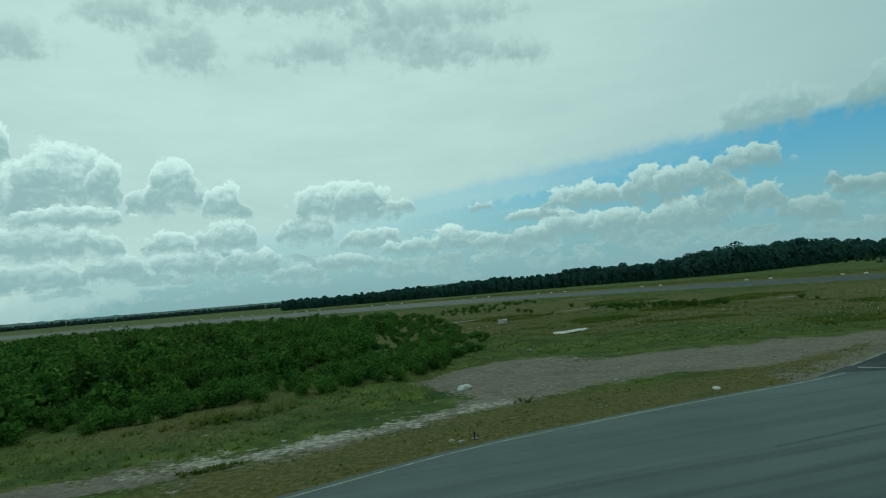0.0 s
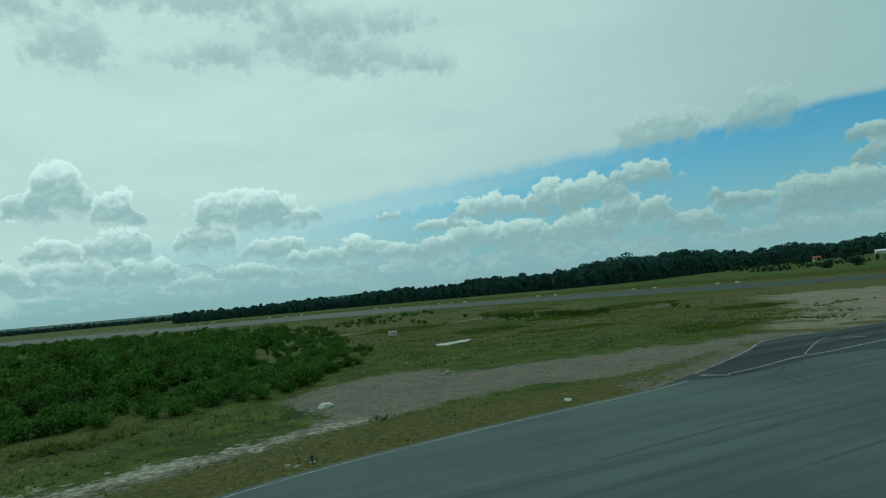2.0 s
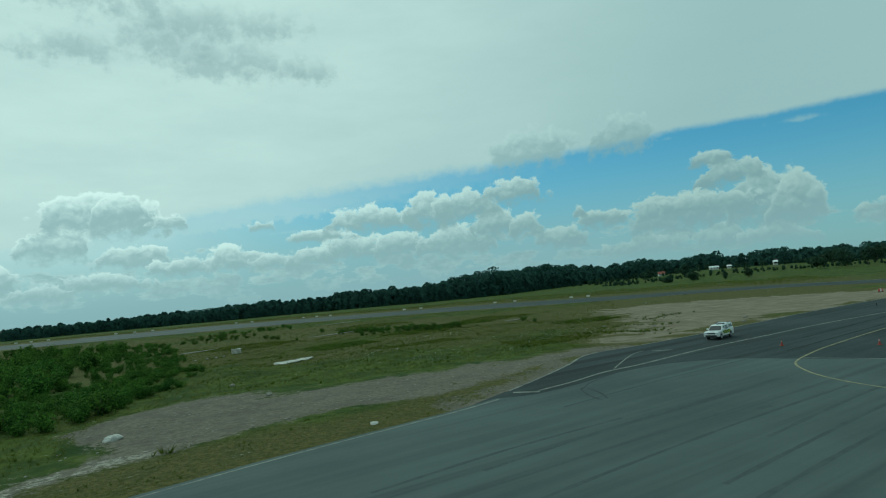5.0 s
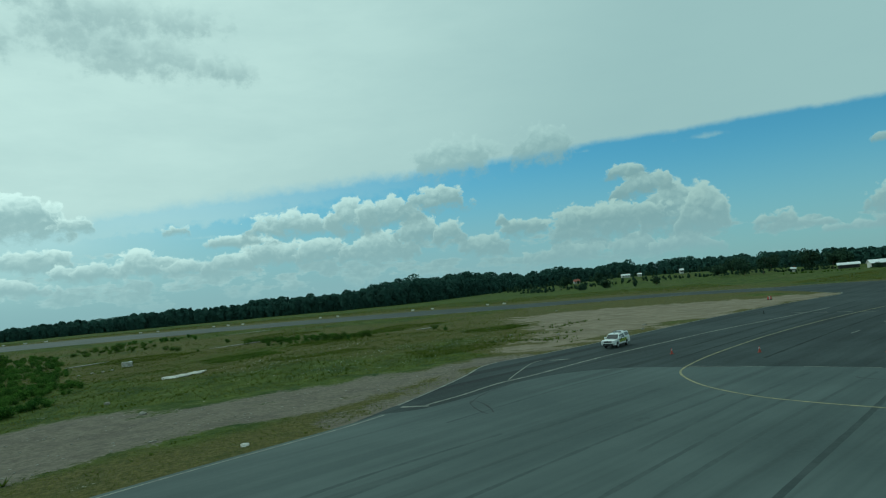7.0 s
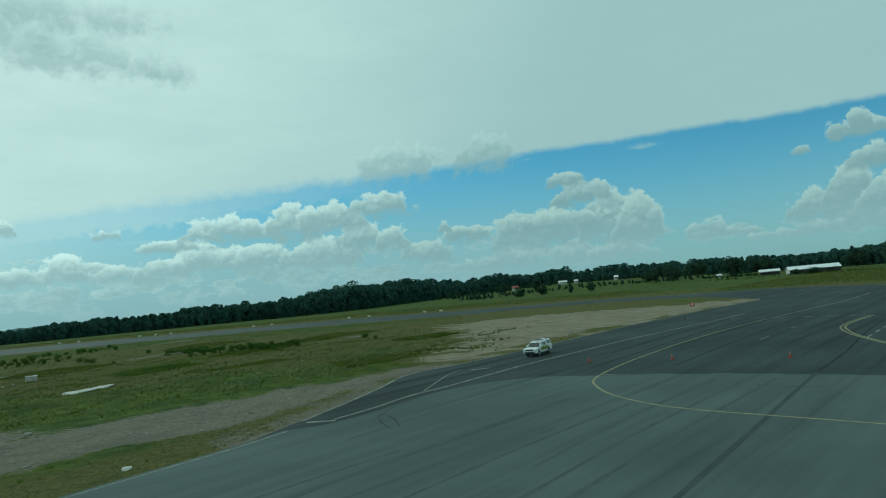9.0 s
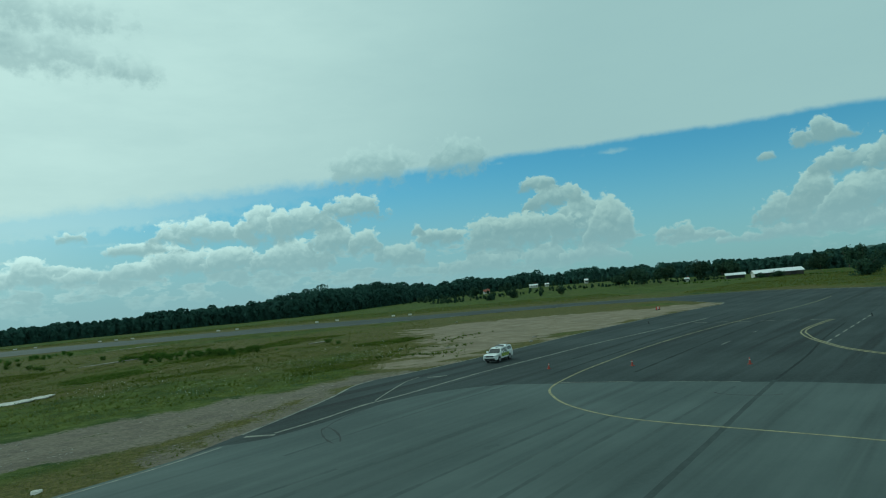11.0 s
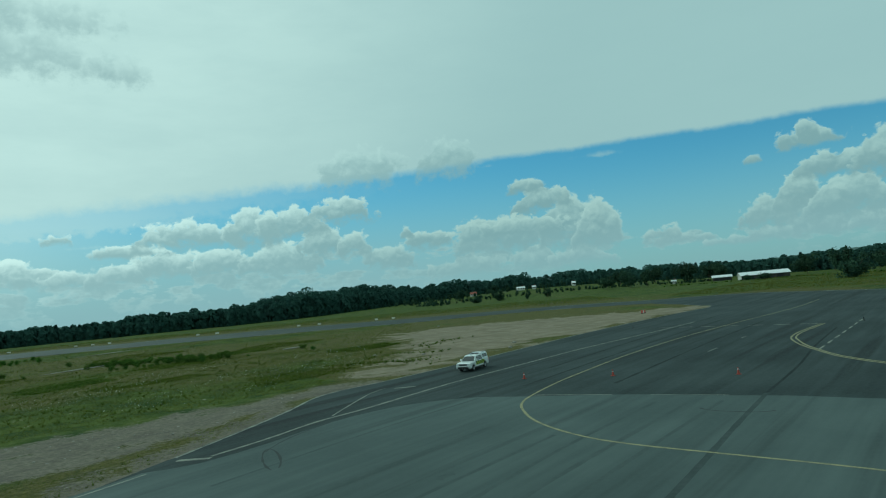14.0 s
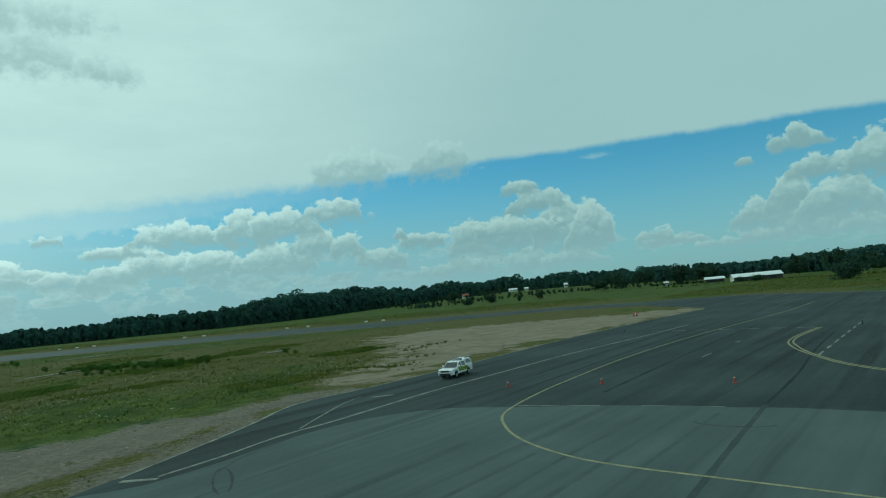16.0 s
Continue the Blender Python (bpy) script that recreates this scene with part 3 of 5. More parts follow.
def spaced(lo, hi, step, far_lo, far_hi, grow=1.16):
    mid = list(np.arange(lo, hi, step))
    out, s = [], step
    x = hi
    while x < far_hi:
        out.append(x)
        s *= grow
        x += s
    back, s, x = [], step, lo
    while x > far_lo:
        s *= grow
        x -= s
        back.append(x)
    return np.array(back[::-1] + mid + out + [far_hi])


GRAVEL = np.concatenate([curve(plan((-40, 17), (-28, 25.5), (-17, 32.7), (-9, 37.4), (-4.7, 41.6), (-3, 47), (-4.5, 56), (2.3, 63.5), (13, 62.6), (24.6, 64), (35, 65.5), (45.8, 67))),
                         curve(plan((42.4, 62.2), (36, 57.5), (32, 55.8), (27, 53), (21.5, 50.1), (12.3, 49), (3.7, 44.3), (-3.7, 38.7), (-8.3, 34.6), (-15, 30.2), (-27, 22), (-40, 12)))])
CHALK_LINE = plan((-17, 31.5), (-11.5, 34.6), (-7, 37.2), (-3.5, 40.5), (1.0, 43.2))
SAND = np.concatenate([curve(plan((44, 63), (58.6, 66.8), (86, 76.7), (125.4, 87.2), (139.5, 91.5))),
                       curve(plan((140, 95), (131, 103), (122, 116), (108, 126), (93, 136), (80, 126), (74, 108), (62, 88), (50, 74)))])
THICKET = np.concatenate([curve(plan((-75, 10), (-40, 34), (-28, 43), (-18.6, 50), (-12.5, 53.6), (-8, 55.5), (-3.6, 62), (-2.4, 71))),
                          curve(plan((-4, 85), (-8, 112), (-13, 150), (-18, 190), (-50, 214), (-97, 236), (-161, 262), (-230, 200)))])


def pavement_depth(x, y):
    return np.maximum(np.maximum(depth_in(APRON, x, y), depth_in(DARK, x, y)), depth_in(RUNWAY, x, y))


def ground_height(x, y, paved=None):
    paved = pavement_depth(x, y) if paved is None else paved
    off = np.clip(-paved, 0, 12) / 12
    bumps = 0.10 * waves(x, y, 2.1) + 0.16 * waves(x, y, 6.5, 2.0) + 0.25 * waves(x, y, 23, 5.0)
    z = off * bumps * np.clip(off * 3, 0, 1) + 0.03 * np.clip(-paved, 0, 1)
    knoll = 5.6 * np.exp(-(((x - 415) / 120) ** 2 + ((y - 480) / 110) ** 2))
    z = z + knoll
    return np.where(paved > 0.6, -0.12, np.where(paved > -0.15, -0.02, z))


gx = spaced(-62, 165, 0.85, -4200, 4200)
gy = spaced(22, 160, 0.85, -1500, 4800)
X, Y = np.meshgrid(gx, gy)
X, Y = X.ravel(), Y.ravel()
paved = pavement_depth(X, Y)
Z = ground_height(X, Y, paved)
nx, ny = len(gx), len(gy)
k = (np.arange(ny - 1)[:, None] * nx + np.arange(nx - 1)).ravel()
ground = raw("ground", np.c_[X, Y, Z], np.c_[k, k + 1, k + nx + 1, k + nx], M_GROUND, smooth=True)
tagged(ground, "uneven airfield grassland with gravel and sandy patches", "ground", kind="structure")


def carry(name, values):
    layer = ground.data.attributes.new(name, "FLOAT", "POINT")
    layer.data.foreach_set("value", np.asarray(values, np.float32))


edge_noise = waves(X, Y, 1.7, 1.0) * 0.8 + waves(X, Y, 5.0, 3.0) * 1.2
verge = np.clip(1.4 - np.abs(-paved - 1.0) / 6.0, 0, 1) * (X < 50)
lengthwise, crosswise = 0.84 * X - 0.54 * Y, 0.54 * X + 0.84 * Y
streaky = waves(lengthwise * 0.16, crosswise, 2.4, 8.0) + 0.6 * waves(lengthwise * 0.3, crosswise, 1.1, 3.0)
flare_side = np.clip(1 - (from_line(curve(FLARE[1:8]), X, Y) - 0.5) / 5.5, 0, 1) * (X < 52)
carry("gravel", np.maximum(np.clip(0.5 + (depth_in(GRAVEL, X, Y) + edge_noise) / 5, 0, 1), 0.80 * flare_side) * (1 - np.clip(waves(X, Y, 4.0, 9.0) - 0.35, 0, 0.5)))
carry("chalk", np.clip(1.05 - (from_line(curve(CHALK_LINE), X, Y) + 0.5 * edge_noise) / 2.4, 0, 1))
sand_in = depth_in(SAND, X, Y)
carry("sand", np.clip(0.5 + (sand_in + 2 * edge_noise) / 9 + (0.10 + 0.45 * np.clip((112 - X) / 34, 0, 1)) * streaky - 0.16 * np.clip((100 - X) / 30, 0, 1) - 0.45 * np.clip(1 - np.abs(-paved - 3.0) / 3.0, 0, 1) * (X < 92) * (X > 58), 0, 1))
far_side = np.clip((Y - 150) / 60, 0, 1) * np.clip(1 - (from_line(curve(RUN_UP, 12), X, Y) - 5) / 60, 0, 1)
carry("dry", np.clip(1.05 * verge + 1.1 * far_side + 0.7 * np.clip(1 + (sand_in + 4) / 8, 0, 1) * (X > 50) * (X < 150) + 0.30 * waves(X, Y, 13, 4.0) + 0.22 + 0.58 * np.clip((Y - 88) / 34, 0, 1) * np.clip((260 - X * 0.55 - Y) / 30, 0, 1) + 0.6 * np.clip(1 - (-paved - 1) / 9, 0, 1) * (X > 120), 0, 1))

# ---- markings ----
white = "worn white painted line on the asphalt"
stripe("trim_edge_line", [(x + 0.30, y - 0.42) for x, y in EDGE], 0.20, 0.005, M_WHITE_LINE, "thin worn white edge line beside the grass", wear=0.25)
stripe("trim_taxi_edge_line", plan((27.4, 45.2), (31.2, 46.9), (35.3, 49.2), (39.7, 50.6), (45.7, 53.1), (51.8, 55.4), (61.3, 58.3), (71.9, 61.5), (83.7, 64.2), (92, 66), (104, 69)),
       0.30, 0.006, M_WHITE_LINE, white, wear=0.2, seed=2)
stripe("trim_pave_edge", [(x + 0.12, y - 0.12) for x, y in FLARE[2:]], 0.22, 0.0, M_WHITE_LINE, "pale worn edge of the taxiway asphalt", wear=0.5, seed=4)
edge_pale = "pale worn edge line of the far asphalt"
stripe("trim_far_edge", plan((174, 134.5), (181.6, 124.6), (184.6, 110), (177.8, 89.4), (169.8, 66.4), (163.8, 30)), 0.45, 0.0, M_WHITE_LINE, edge_pale, wear=0.4, seed=18)
stripe("trim_far_edge", [(x, y - 1.0) for x, y in RUN_UP], 0.5, 0.004, M_WHITE_LINE, edge_pale, wear=0.4, seed=19, step=6)
stripe("trim_far_edge", [(x, y + 1.0) for x, y in RUN_LOW[:-1]], 0.5, 0.004, M_WHITE_LINE, edge_pale, wear=0.4, seed=20, step=6)
stripe("trim_pave_edge", [(x - 0.15, y - 0.25) for x, y in TIP[:4]], 0.3, 0.0, M_WHITE_LINE, "pale worn edge of the taxiway asphalt", wear=0.5, seed=21)
yellow = "faded yellow taxi guide line curving over the asphalt"
stripe("trim_guide_line", plan((46.3, 12), (45.6, 18), (44.3, 23.4), (43.2, 27.7), (42.9, 31), (43.6, 35), (45.1, 38.4), (47.6, 41.7), (52.5, 44.7), (58.5, 47.5), (70.6, 52.3), (85.5, 56.9),
                           (103.3, 61.1), (126.4, 66.0), (146, 72)), 0.20, 0.006, M_YELLOW, yellow, wear=0.12, seed=3)
for off in (0.0, 0.42):
    stripe("trim_stand_line", plan((66 + off, 17), (69.3 + off, 26), (72.7 + off, 32.5), (76.5 + off, 36.7), (79.6 + off * 0.9, 39.7 - off * 0.4), (82.5 + off * 0.6, 42.0 - off),
                                   (85.5 + off * 0.3, 43.9 - off), (90.3, 45.7 - off), (99.3, 47.9 - off)), 0.20, 0.006, M_YELLOW, "double yellow curved stand lead-in line", wear=0.12, seed=5)


def dashes(name, a, b, on, off, width, label):
    a, b = Vector((*a, 0)) * 1.1, Vector((*b, 0)) * 1.1
    d = (b - a).normalized()
    s, far = 0.0, (b - a).length
    while s < far:
        p, q = a + d * s, a + d * min(s + on, far)
        stripe(name, [(p.x, p.y), ((p.x + q.x) / 2, (p.y + q.y) / 2), (q.x, q.y)], width, 0.006, M_WHITE_LINE, label, wear=0.15, seed=int(s) + 7)
        s += on + off


dashes("trim_dash", (95.4, 69.0), (99.4, 47.9), 2.2, 1.3, 0.30, "row of worn white dashes across the taxiway")
dashes("trim_dash", (77.0, 36.7), (104.5, 45.6), 2.6, 2.2, 0.22, "white dashed line on the dark asphalt")
for a, b, w in (((73.6, 45.4), (76.2, 46.2), 0.16), ((84.4, 48.9), (86.0, 49.3), 0.16), ((25.7, 45.9), (27.3, 44.7), 0.45), ((45.7, 57.6), (47.4, 56.6), 0.35)):
    dashes("trim_bar", a, b, 9, 1, w, "short worn white bar painted on the asphalt")
stripe("trim_thin_line", plan((36.9, 50.3), (39.8, 53.6), (43.4, 57.4), (45.4, 58.6)), 0.14, 0.004, M_WHITE_LINE, white, wear=0.3, seed=9)

# seams between the paver's lanes, and tyre scars
seam = "dark tar-filled paving seam in the apron"
stripe("trim_seam", plan((20, 14.6), (32.2, 19.6), (41.2, 23.2), (49, 26.4), (57.0, 29.6)), 0.34, 0.004, M_TAR, seam, wear=0.12, seed=11)
stripe("trim_seam", plan((57.5, 29.8), (68, 33.6), (80, 38.5), (95, 44.0)), 0.24, 0.002, M_SEAM, seam, wear=0.12, seed=12)
for n_seam, (x0, y0, length) in enumerate(((14, 22.5, 30), (17, 28.5, 26), (12, 28.2, 16), (30, 26.0, 23), (26, 38.5, 22), (20, 18.5, 36), (24, 21.8, 30), (52, 47, 60), (56, 41, 50), (60, 53, 60))):
    c, s = math.cos(radians(19.5)), math.sin(radians(19.5))
    stripe("trim_seam", plan((x0, y0), (x0 + c * length / 2, y0 + s * length / 2 + 0.4), (x0 + c * length, y0 + s * length)), 0.30, 0.003, M_FAINT if x0 < 50 else M_SEAM, seam, wear=0.3, seed=20 + n_seam)


def scar(x, y, across, along, turn, a0, a1, w):
    """A scuffed arc: part of an ellipse, turned on the plan."""
    c, s = math.cos(radians(turn)), math.sin(radians(turn))
    pts = []
    for a in np.linspace(radians(a0), radians(a1), 12):
        u, v = across * math.cos(a), along * math.sin(a)
        pts.append((x + u * c - v * s, y + u * s + v * c))
    stripe("trim_tyre_scar", pts, w, 0.005, M_SCUFF, "curved black tyre scuff on the apron", wear=0.6, seed=int(x), step=0.4)


scar(32.7, 45.4, 0.50, 2.9, -13, -60, 250, 0.12)
stripe("trim_tyre_scar", plan((30.0, 43.3), (31.4, 45.0), (33.4, 46.6), (35.8, 48.0)), 0.10, 0.005, M_SCUFF, "thin black tyre scuff on the apron", wear=0.6, seed=14)
scar(57.6, 31.4, 0.9, 2.2, 20, 100, 260, 0.14)
stripe("trim_oil_stain", [(37.2, 33.7), (37.8, 34.0), (38.3, 33.9)], 0.5, 0.005, M_FAINT, "small dark oil stain on the apron", wear=0.5, seed=17, step=0.2)
stripe("trim_pale_joint", plan((49.6, 42.9), (51.2, 40.2), (52.4, 37.9)), 0.16, 0.006, M_WHITE_LINE, "pale worn joint between old and new asphalt", wear=0.5, seed=15)
stripe("trim_pale_joint", plan((53.6, 35.6), (54.6, 33.6), (55.6, 31.2)), 0.12, 0.006, M_WHITE_LINE, "pale worn joint between old and new asphalt", wear=0.7, seed=16)


# ---- vegetation ----
def leaves(centres, sizes, seed, upright=0.0, outward=None, loose=0.7):
    """Bent leaf sprays: two triangles each, turned at random about their centres."""
    r = np.random.default_rng(seed)
    n = len(centres)
    a = r.normal(size=(n, 3))
    a[:, 2] = a[:, 2] * (1 - upright) + upright * np.abs(a[:, 2]) * 2
    a /= np.linalg.norm(a, axis=1)[:, None]
    b = np.cross(a, r.normal(size=(n, 3)))
    if outward is not None:
        # each spray lies along the crown's surface, more or less
        face = outward / (np.linalg.norm(outward, axis=1)[:, None] + 1e-9) + r.normal(size=(n, 3)) * loose * 0.5
        face /= np.linalg.norm(face, axis=1)[:, None] + 1e-9
        a = np.cross(face, a)
        a /= np.linalg.norm(a, axis=1)[:, None] + 1e-9
        b = np.cross(face, a)
    b /= np.linalg.norm(b, axis=1)[:, None] + 1e-9
    c = np.cross(a, b)
    s = np.asarray(sizes)[:, None]
    p = np.stack([centres - a * s * 0.6, centres + b * s * 0.42 + c * s * 0.12, centres + a * s * 0.6, centres - b * s * 0.38 + c * s * 0.16], 1)
    i = np.arange(n)[:, None] * 4
    return p.reshape(-1, 3), np.concatenate([i + [0, 1, 2], i + [0, 2, 3]])


def crown_points(r, n, centre, size, shells=7):
    """Points on a handful of uneven lobes, so that the outline has gaps and bulges."""
    lobes = r.normal(size=(shells, 3)) * [0.42, 0.42, 0.36] * np.array(size)
    radius = r.uniform(0.32, 0.58, shells)
    pick = r.integers(0, shells, n)
    d = r.normal(size=(n, 3))
    d /= np.linalg.norm(d, axis=1)[:, None]
    return np.array(centre) + lobes[pick] + d * radius[pick][:, None] * np.array(size) * r.uniform(0.55, 1.05, n)[:, None]


def shrub(seed, height, width, count, leaf, mat):
    r = np.random.default_rng(seed)
    root = new("shrub")
    bm = bmesh.new()
    tips = []
    for _ in range(9):
        a, lean = r.uniform(0, 2 * math.pi), r.uniform(0.1, 0.45)
        tip = Vector((math.cos(a) * lean * width, math.sin(a) * lean * width, height * r.uniform(0.55, 0.98)))
        tube(bm, (tip.x * 0.12, tip.y * 0.12, -0.2), tip, 0.035, 0.008, 5)
        tips.append(tip)
    part("stem", bm, M_BARK, root, "thin branching stems")
    pts, outs = [], []
    for tip in tips:
        n = count // len(tips)
        s = r.uniform(0.12, 1.0, n) ** 0.8
        core = np.array(tip)[None] * s[:, None]
        swell = (0.10 + 0.30 * np.sin(np.pi * np.clip(s, 0, 1) * 0.85))[:, None] * width * 0.62
        off = r.normal(size=(n, 3))
        pts.append(core + off * swell * [0.55, 0.55, 0.4])
        outs.append(off + [0, 0, 0.9])
    pts = np.concatenate(pts)
    pts[:, 2] = np.clip(pts[:, 2], 0.05, None)
    v, f = leaves(pts, r.uniform(0.6, 1.3, len(pts)) * leaf, seed, outward=np.concatenate(outs), loose=1.0)
    raw("foliage", v, f, mat, root)
    return root


def scatter(poly, n, seed, gap=0.0):
    r = np.random.default_rng(seed)
    poly = np.asarray(poly)
    lo, hi = poly.min(0), poly.max(0)
    out = []
    for _ in range(60):
        p = r.uniform(lo, hi, (n * 3, 2))
        p = p[inside(poly, p[:, 0], p[:, 1])]
        for q in p:
            if len(out) >= n:
                return np.array(out)
            if not gap or all(abs(q[0] - o[0]) > gap or abs(q[1] - o[1]) > gap for o in out):
                out.append(q)
    return np.array(out)


def place(kinds, spots, seed, label, group, small=0.7, large=1.3, category="shrub"):
    r = np.random.default_rng(seed)
    zs = ground_height(spots[:, 0], spots[:, 1])
    for (x, y), z in zip(spots, zs):
        ob = kinds[r.integers(len(kinds))]
        s = r.uniform(small, large)
        made = copy_thing(ob, pose(x, y, z - 0.05, 0, 0, r.uniform(0, 360)))
        made.scale = (s * r.uniform(0.9, 1.15), s * r.uniform(0.9, 1.15), s)
        tagged(made, label, category, group)


def drop_pattern(kinds):
    for ob in kinds:
        for o in (*ob.children_recursive, ob):
            bpy.data.objects.remove(o)


tall_kinds = [shrub(31 + i, 3.2, 3.4, 1000, 0.25, M_SHRUB) for i in range(4)]
low_kinds = [shrub(51 + i, 1.45, 2.6, 620, 0.19, M_SHRUB) for i in range(3)]
far_kinds = [shrub(71 + i, 3.0, 3.8, 330, 0.44, M_SHRUB) for i in range(3)]


def mass(name, kinds, spots, seed, small, large, label):
    """What nobody could count: many shrubs, joined."""
    r = np.random.default_rng(seed)
    zs = ground_height(spots[:, 0], spots[:, 1])
    vs, fs, n = [], [], 0
    for (x, y), z in zip(spots, zs):
        me = next(o for o in kinds[r.integers(len(kinds))].children if o.name.startswith("foliage")).data
        co = np.empty(len(me.vertices) * 3, np.float32)
        me.vertices.foreach_get("co", co)
        co = co.reshape(-1, 3)
        ids = np.empty(len(me.loops), np.int32)
        me.loops.foreach_get("vertex_index", ids)
        a, s = r.uniform(0, 6.28), r.uniform(small, large)
        c, d = math.cos(a) * s, math.sin(a) * s
        vs.append(np.c_[co[:, 0] * c - co[:, 1] * d + x, co[:, 0] * d + co[:, 1] * c + y, co[:, 2] * s * r.uniform(0.85, 1.15) + z])
        fs.append(ids.reshape(-1, 3) + n)
        n += len(co)
    tagged(raw(name, np.concatenate(vs), np.concatenate(fs), M_SHRUB), label, "thicket", kind="stuff")


near_front = np.concatenate([curve(plan((-60, 20), (-28, 43), (-18.6, 50), (-12.5, 54), (-8, 56), (-4, 63), (-3, 71))), curve(plan((-8, 74), (-15, 66), (-24, 60), (-36, 54), (-70, 40)))])
near_back = np.concatenate([plan((-70, 42), (-36, 56), (-24, 62), (-18, 66), (-15, 78), (-17, 112)), plan((-20, 118), (-60, 120), (-95, 80))])
far_back = np.concatenate([plan((-17, 114), (-20, 150), (-26, 188), (-50, 212), (-97, 234), (-161, 258)), plan((-190, 200), (-95, 100), (-60, 122))])
place(low_kinds, scatter(near_front, 85, 1, 1.5), 2, "low leafy green shrub at the edge of the thicket", "shrubs of the thicket", 0.7, 1.3)
place(tall_kinds, scatter(near_back, 78, 3, 2.6), 4, "tall young willow shrub in dense thicket", "shrubs of the thicket", 0.55, 0.95)
mass("thicket", low_kinds, scatter(near_front, 240, 31), 32, 0.5, 1.1, "low undergrowth along the thicket's edge")
mass("thicket", far_kinds, scatter(near_back, 470, 33), 34, 0.35, 0.9, "dense green undergrowth of willow shrubs")
mass("thicket", far_kinds, scatter(far_back, 900, 35), 36, 0.4, 0.95, "far overgrown green thicket")
east_side = plan((-17, 66), (-4, 64), (-2.4, 72), (-1, 92), (-4, 118), (-9, 150), (-17, 190), (-28, 190), (-18, 112))
place(low_kinds, scatter(east_side, 40, 41, 3.0), 42, "low rounded green shrub beside the thicket", "shrubs of the thicket", 0.35, 0.85)
mass("thicket", low_kinds, scatter(east_side, 330, 43), 44, 0.25, 0.75, "low mounds of green shrubs beside the thicket")
leafy_left = plan((-30, 48), (-26, 70), (-44, 110), (-110, 110), (-75, 30), (-45, 38))
place(tall_kinds, scatter(leafy_left, 36, 7, 4.0), 8, "tall bushy young tree in the thicket", "shrubs of the thicket", 1.3, 2.2)
mass("thicket", far_kinds, scatter(leafy_left, 260, 37), 38, 0.8, 1.5, "dense tall green thicket of young trees")
tall_heart = plan((-36, 58), (-18, 62), (-15, 84), (-20, 112), (-44, 112), (-46, 80))
place(tall_kinds, scatter(tall_heart, 34, 45, 3.0), 46, "taller dark young tree standing out of the thicket", "shrubs of the thicket", 0.95, 1.45)
meadow_edge = plan((-2, 72), (4, 84), (30, 128), (60, 150), (40, 176), (-10, 190), (-8, 112))
place(low_kinds, scatter(meadow_edge, 8, 9, 4.0), 10, "small low shrub in the rough meadow", "shrubs of the meadow", 0.3, 0.8)
band = plan((40, 116), (66, 110), (72, 122), (60, 136), (38, 138))
place(low_kinds, scatter(band, 6, 11, 2.5), 12, "low dark green shrub in the rough meadow", "shrubs of the meadow", 0.35, 0.8)
for n_mound, (px, py, pw, ph, count) in enumerate(((40, 158, 9, 14, 46), (49, 146, 6, 9, 30), (34, 164, 7, 8, 24), (-3, 205, 12, 20, 40), (12, 238, 16, 14, 30), (-6, 100, 7, 12, 34), (-4, 82, 4, 5, 16))):
    ring = [(px + pw * math.cos(a), py + ph * math.sin(a)) for a in np.linspace(0, 6.1, 14)]
    mass("thicket", low_kinds, scatter(ring, count, 110 + n_mound), 120 + n_mound, 0.30, 0.85, "soft mound of low dark green shrubs in the meadow")
drop_pattern(tall_kinds + low_kinds + far_kinds)


# grass tufts, flowers and weeds
def tufts(name, spots, height, blades, seed, mat, label, category="grass"):
    r = np.random.default_rng(seed)
    n = len(spots)
    z = ground_height(spots[:, 0], spots[:, 1])
    base = np.repeat(np.c_[spots, z - 0.03], blades, 0)
    m = n * blades
    a = r.uniform(0, 2 * np.pi, m)
    h = np.repeat(height * r.uniform(0.5, 1.4, n), blades) * r.uniform(0.6, 1.1, m)
    out = np.c_[np.cos(a), np.sin(a)]
    w = h * 0.16
    foot = base + np.c_[out * (h * 0.25 * r.uniform(0, 1, m))[:, None], np.zeros(m)]
    side = np.c_[-out[:, 1], out[:, 0], np.zeros(m)] * w[:, None]
    tip = foot + np.c_[out * (h * r.uniform(0.5, 1.5, m))[:, None], h]
    v = np.stack([foot - side, foot + side, tip], 1).reshape(-1, 3)
    return tagged(raw(name, v, np.arange(3 * m).reshape(-1, 3), mat), label, category, kind="stuff")


def grass_spots(poly, n, seed, clear=0.4):
    s = scatter(poly, n, seed)
    keep = (pavement_depth(s[:, 0], s[:, 1]) < -clear) & (depth_in(GRAVEL, s[:, 0], s[:, 1]) < 0.8 * waves(s[:, 0], s[:, 1], 1.5)) \
        & (depth_in(SAND, s[:, 0], s[:, 1]) < 2.5 * waves(s[:, 0], s[:, 1], 3.0) - 1)
    return s[keep]


VERGE = plan((-45, 4), (-9, 26.3), (4, 35.2), (24, 45), (40, 60), (33, 57), (20, 50.5), (4, 44.5), (-9, 34.5), (-45, 14))
MEADOW = plan((-30, 26), (-10, 38), (-4, 46), (-4, 57), (2, 64.5), (25, 66), (48, 68.5), (64, 92), (70, 112), (40, 140), (-10, 150), (-12, 80), (-20, 50), (-45, 32))
OUTER = plan((-10, 150), (40, 140), (72, 112), (92, 138), (110, 170), (80, 205), (30, 245), (-90, 280), (-90, 200))
tufts("grass", grass_spots(VERGE, 26000, 13), 0.085, 4, 14, M_TUFT, "short dry olive-green verge grass")
tufts("grass", grass_spots(MEADOW, 60000, 15), 0.15, 4, 16, M_TUFT, "rough green meadow grass")
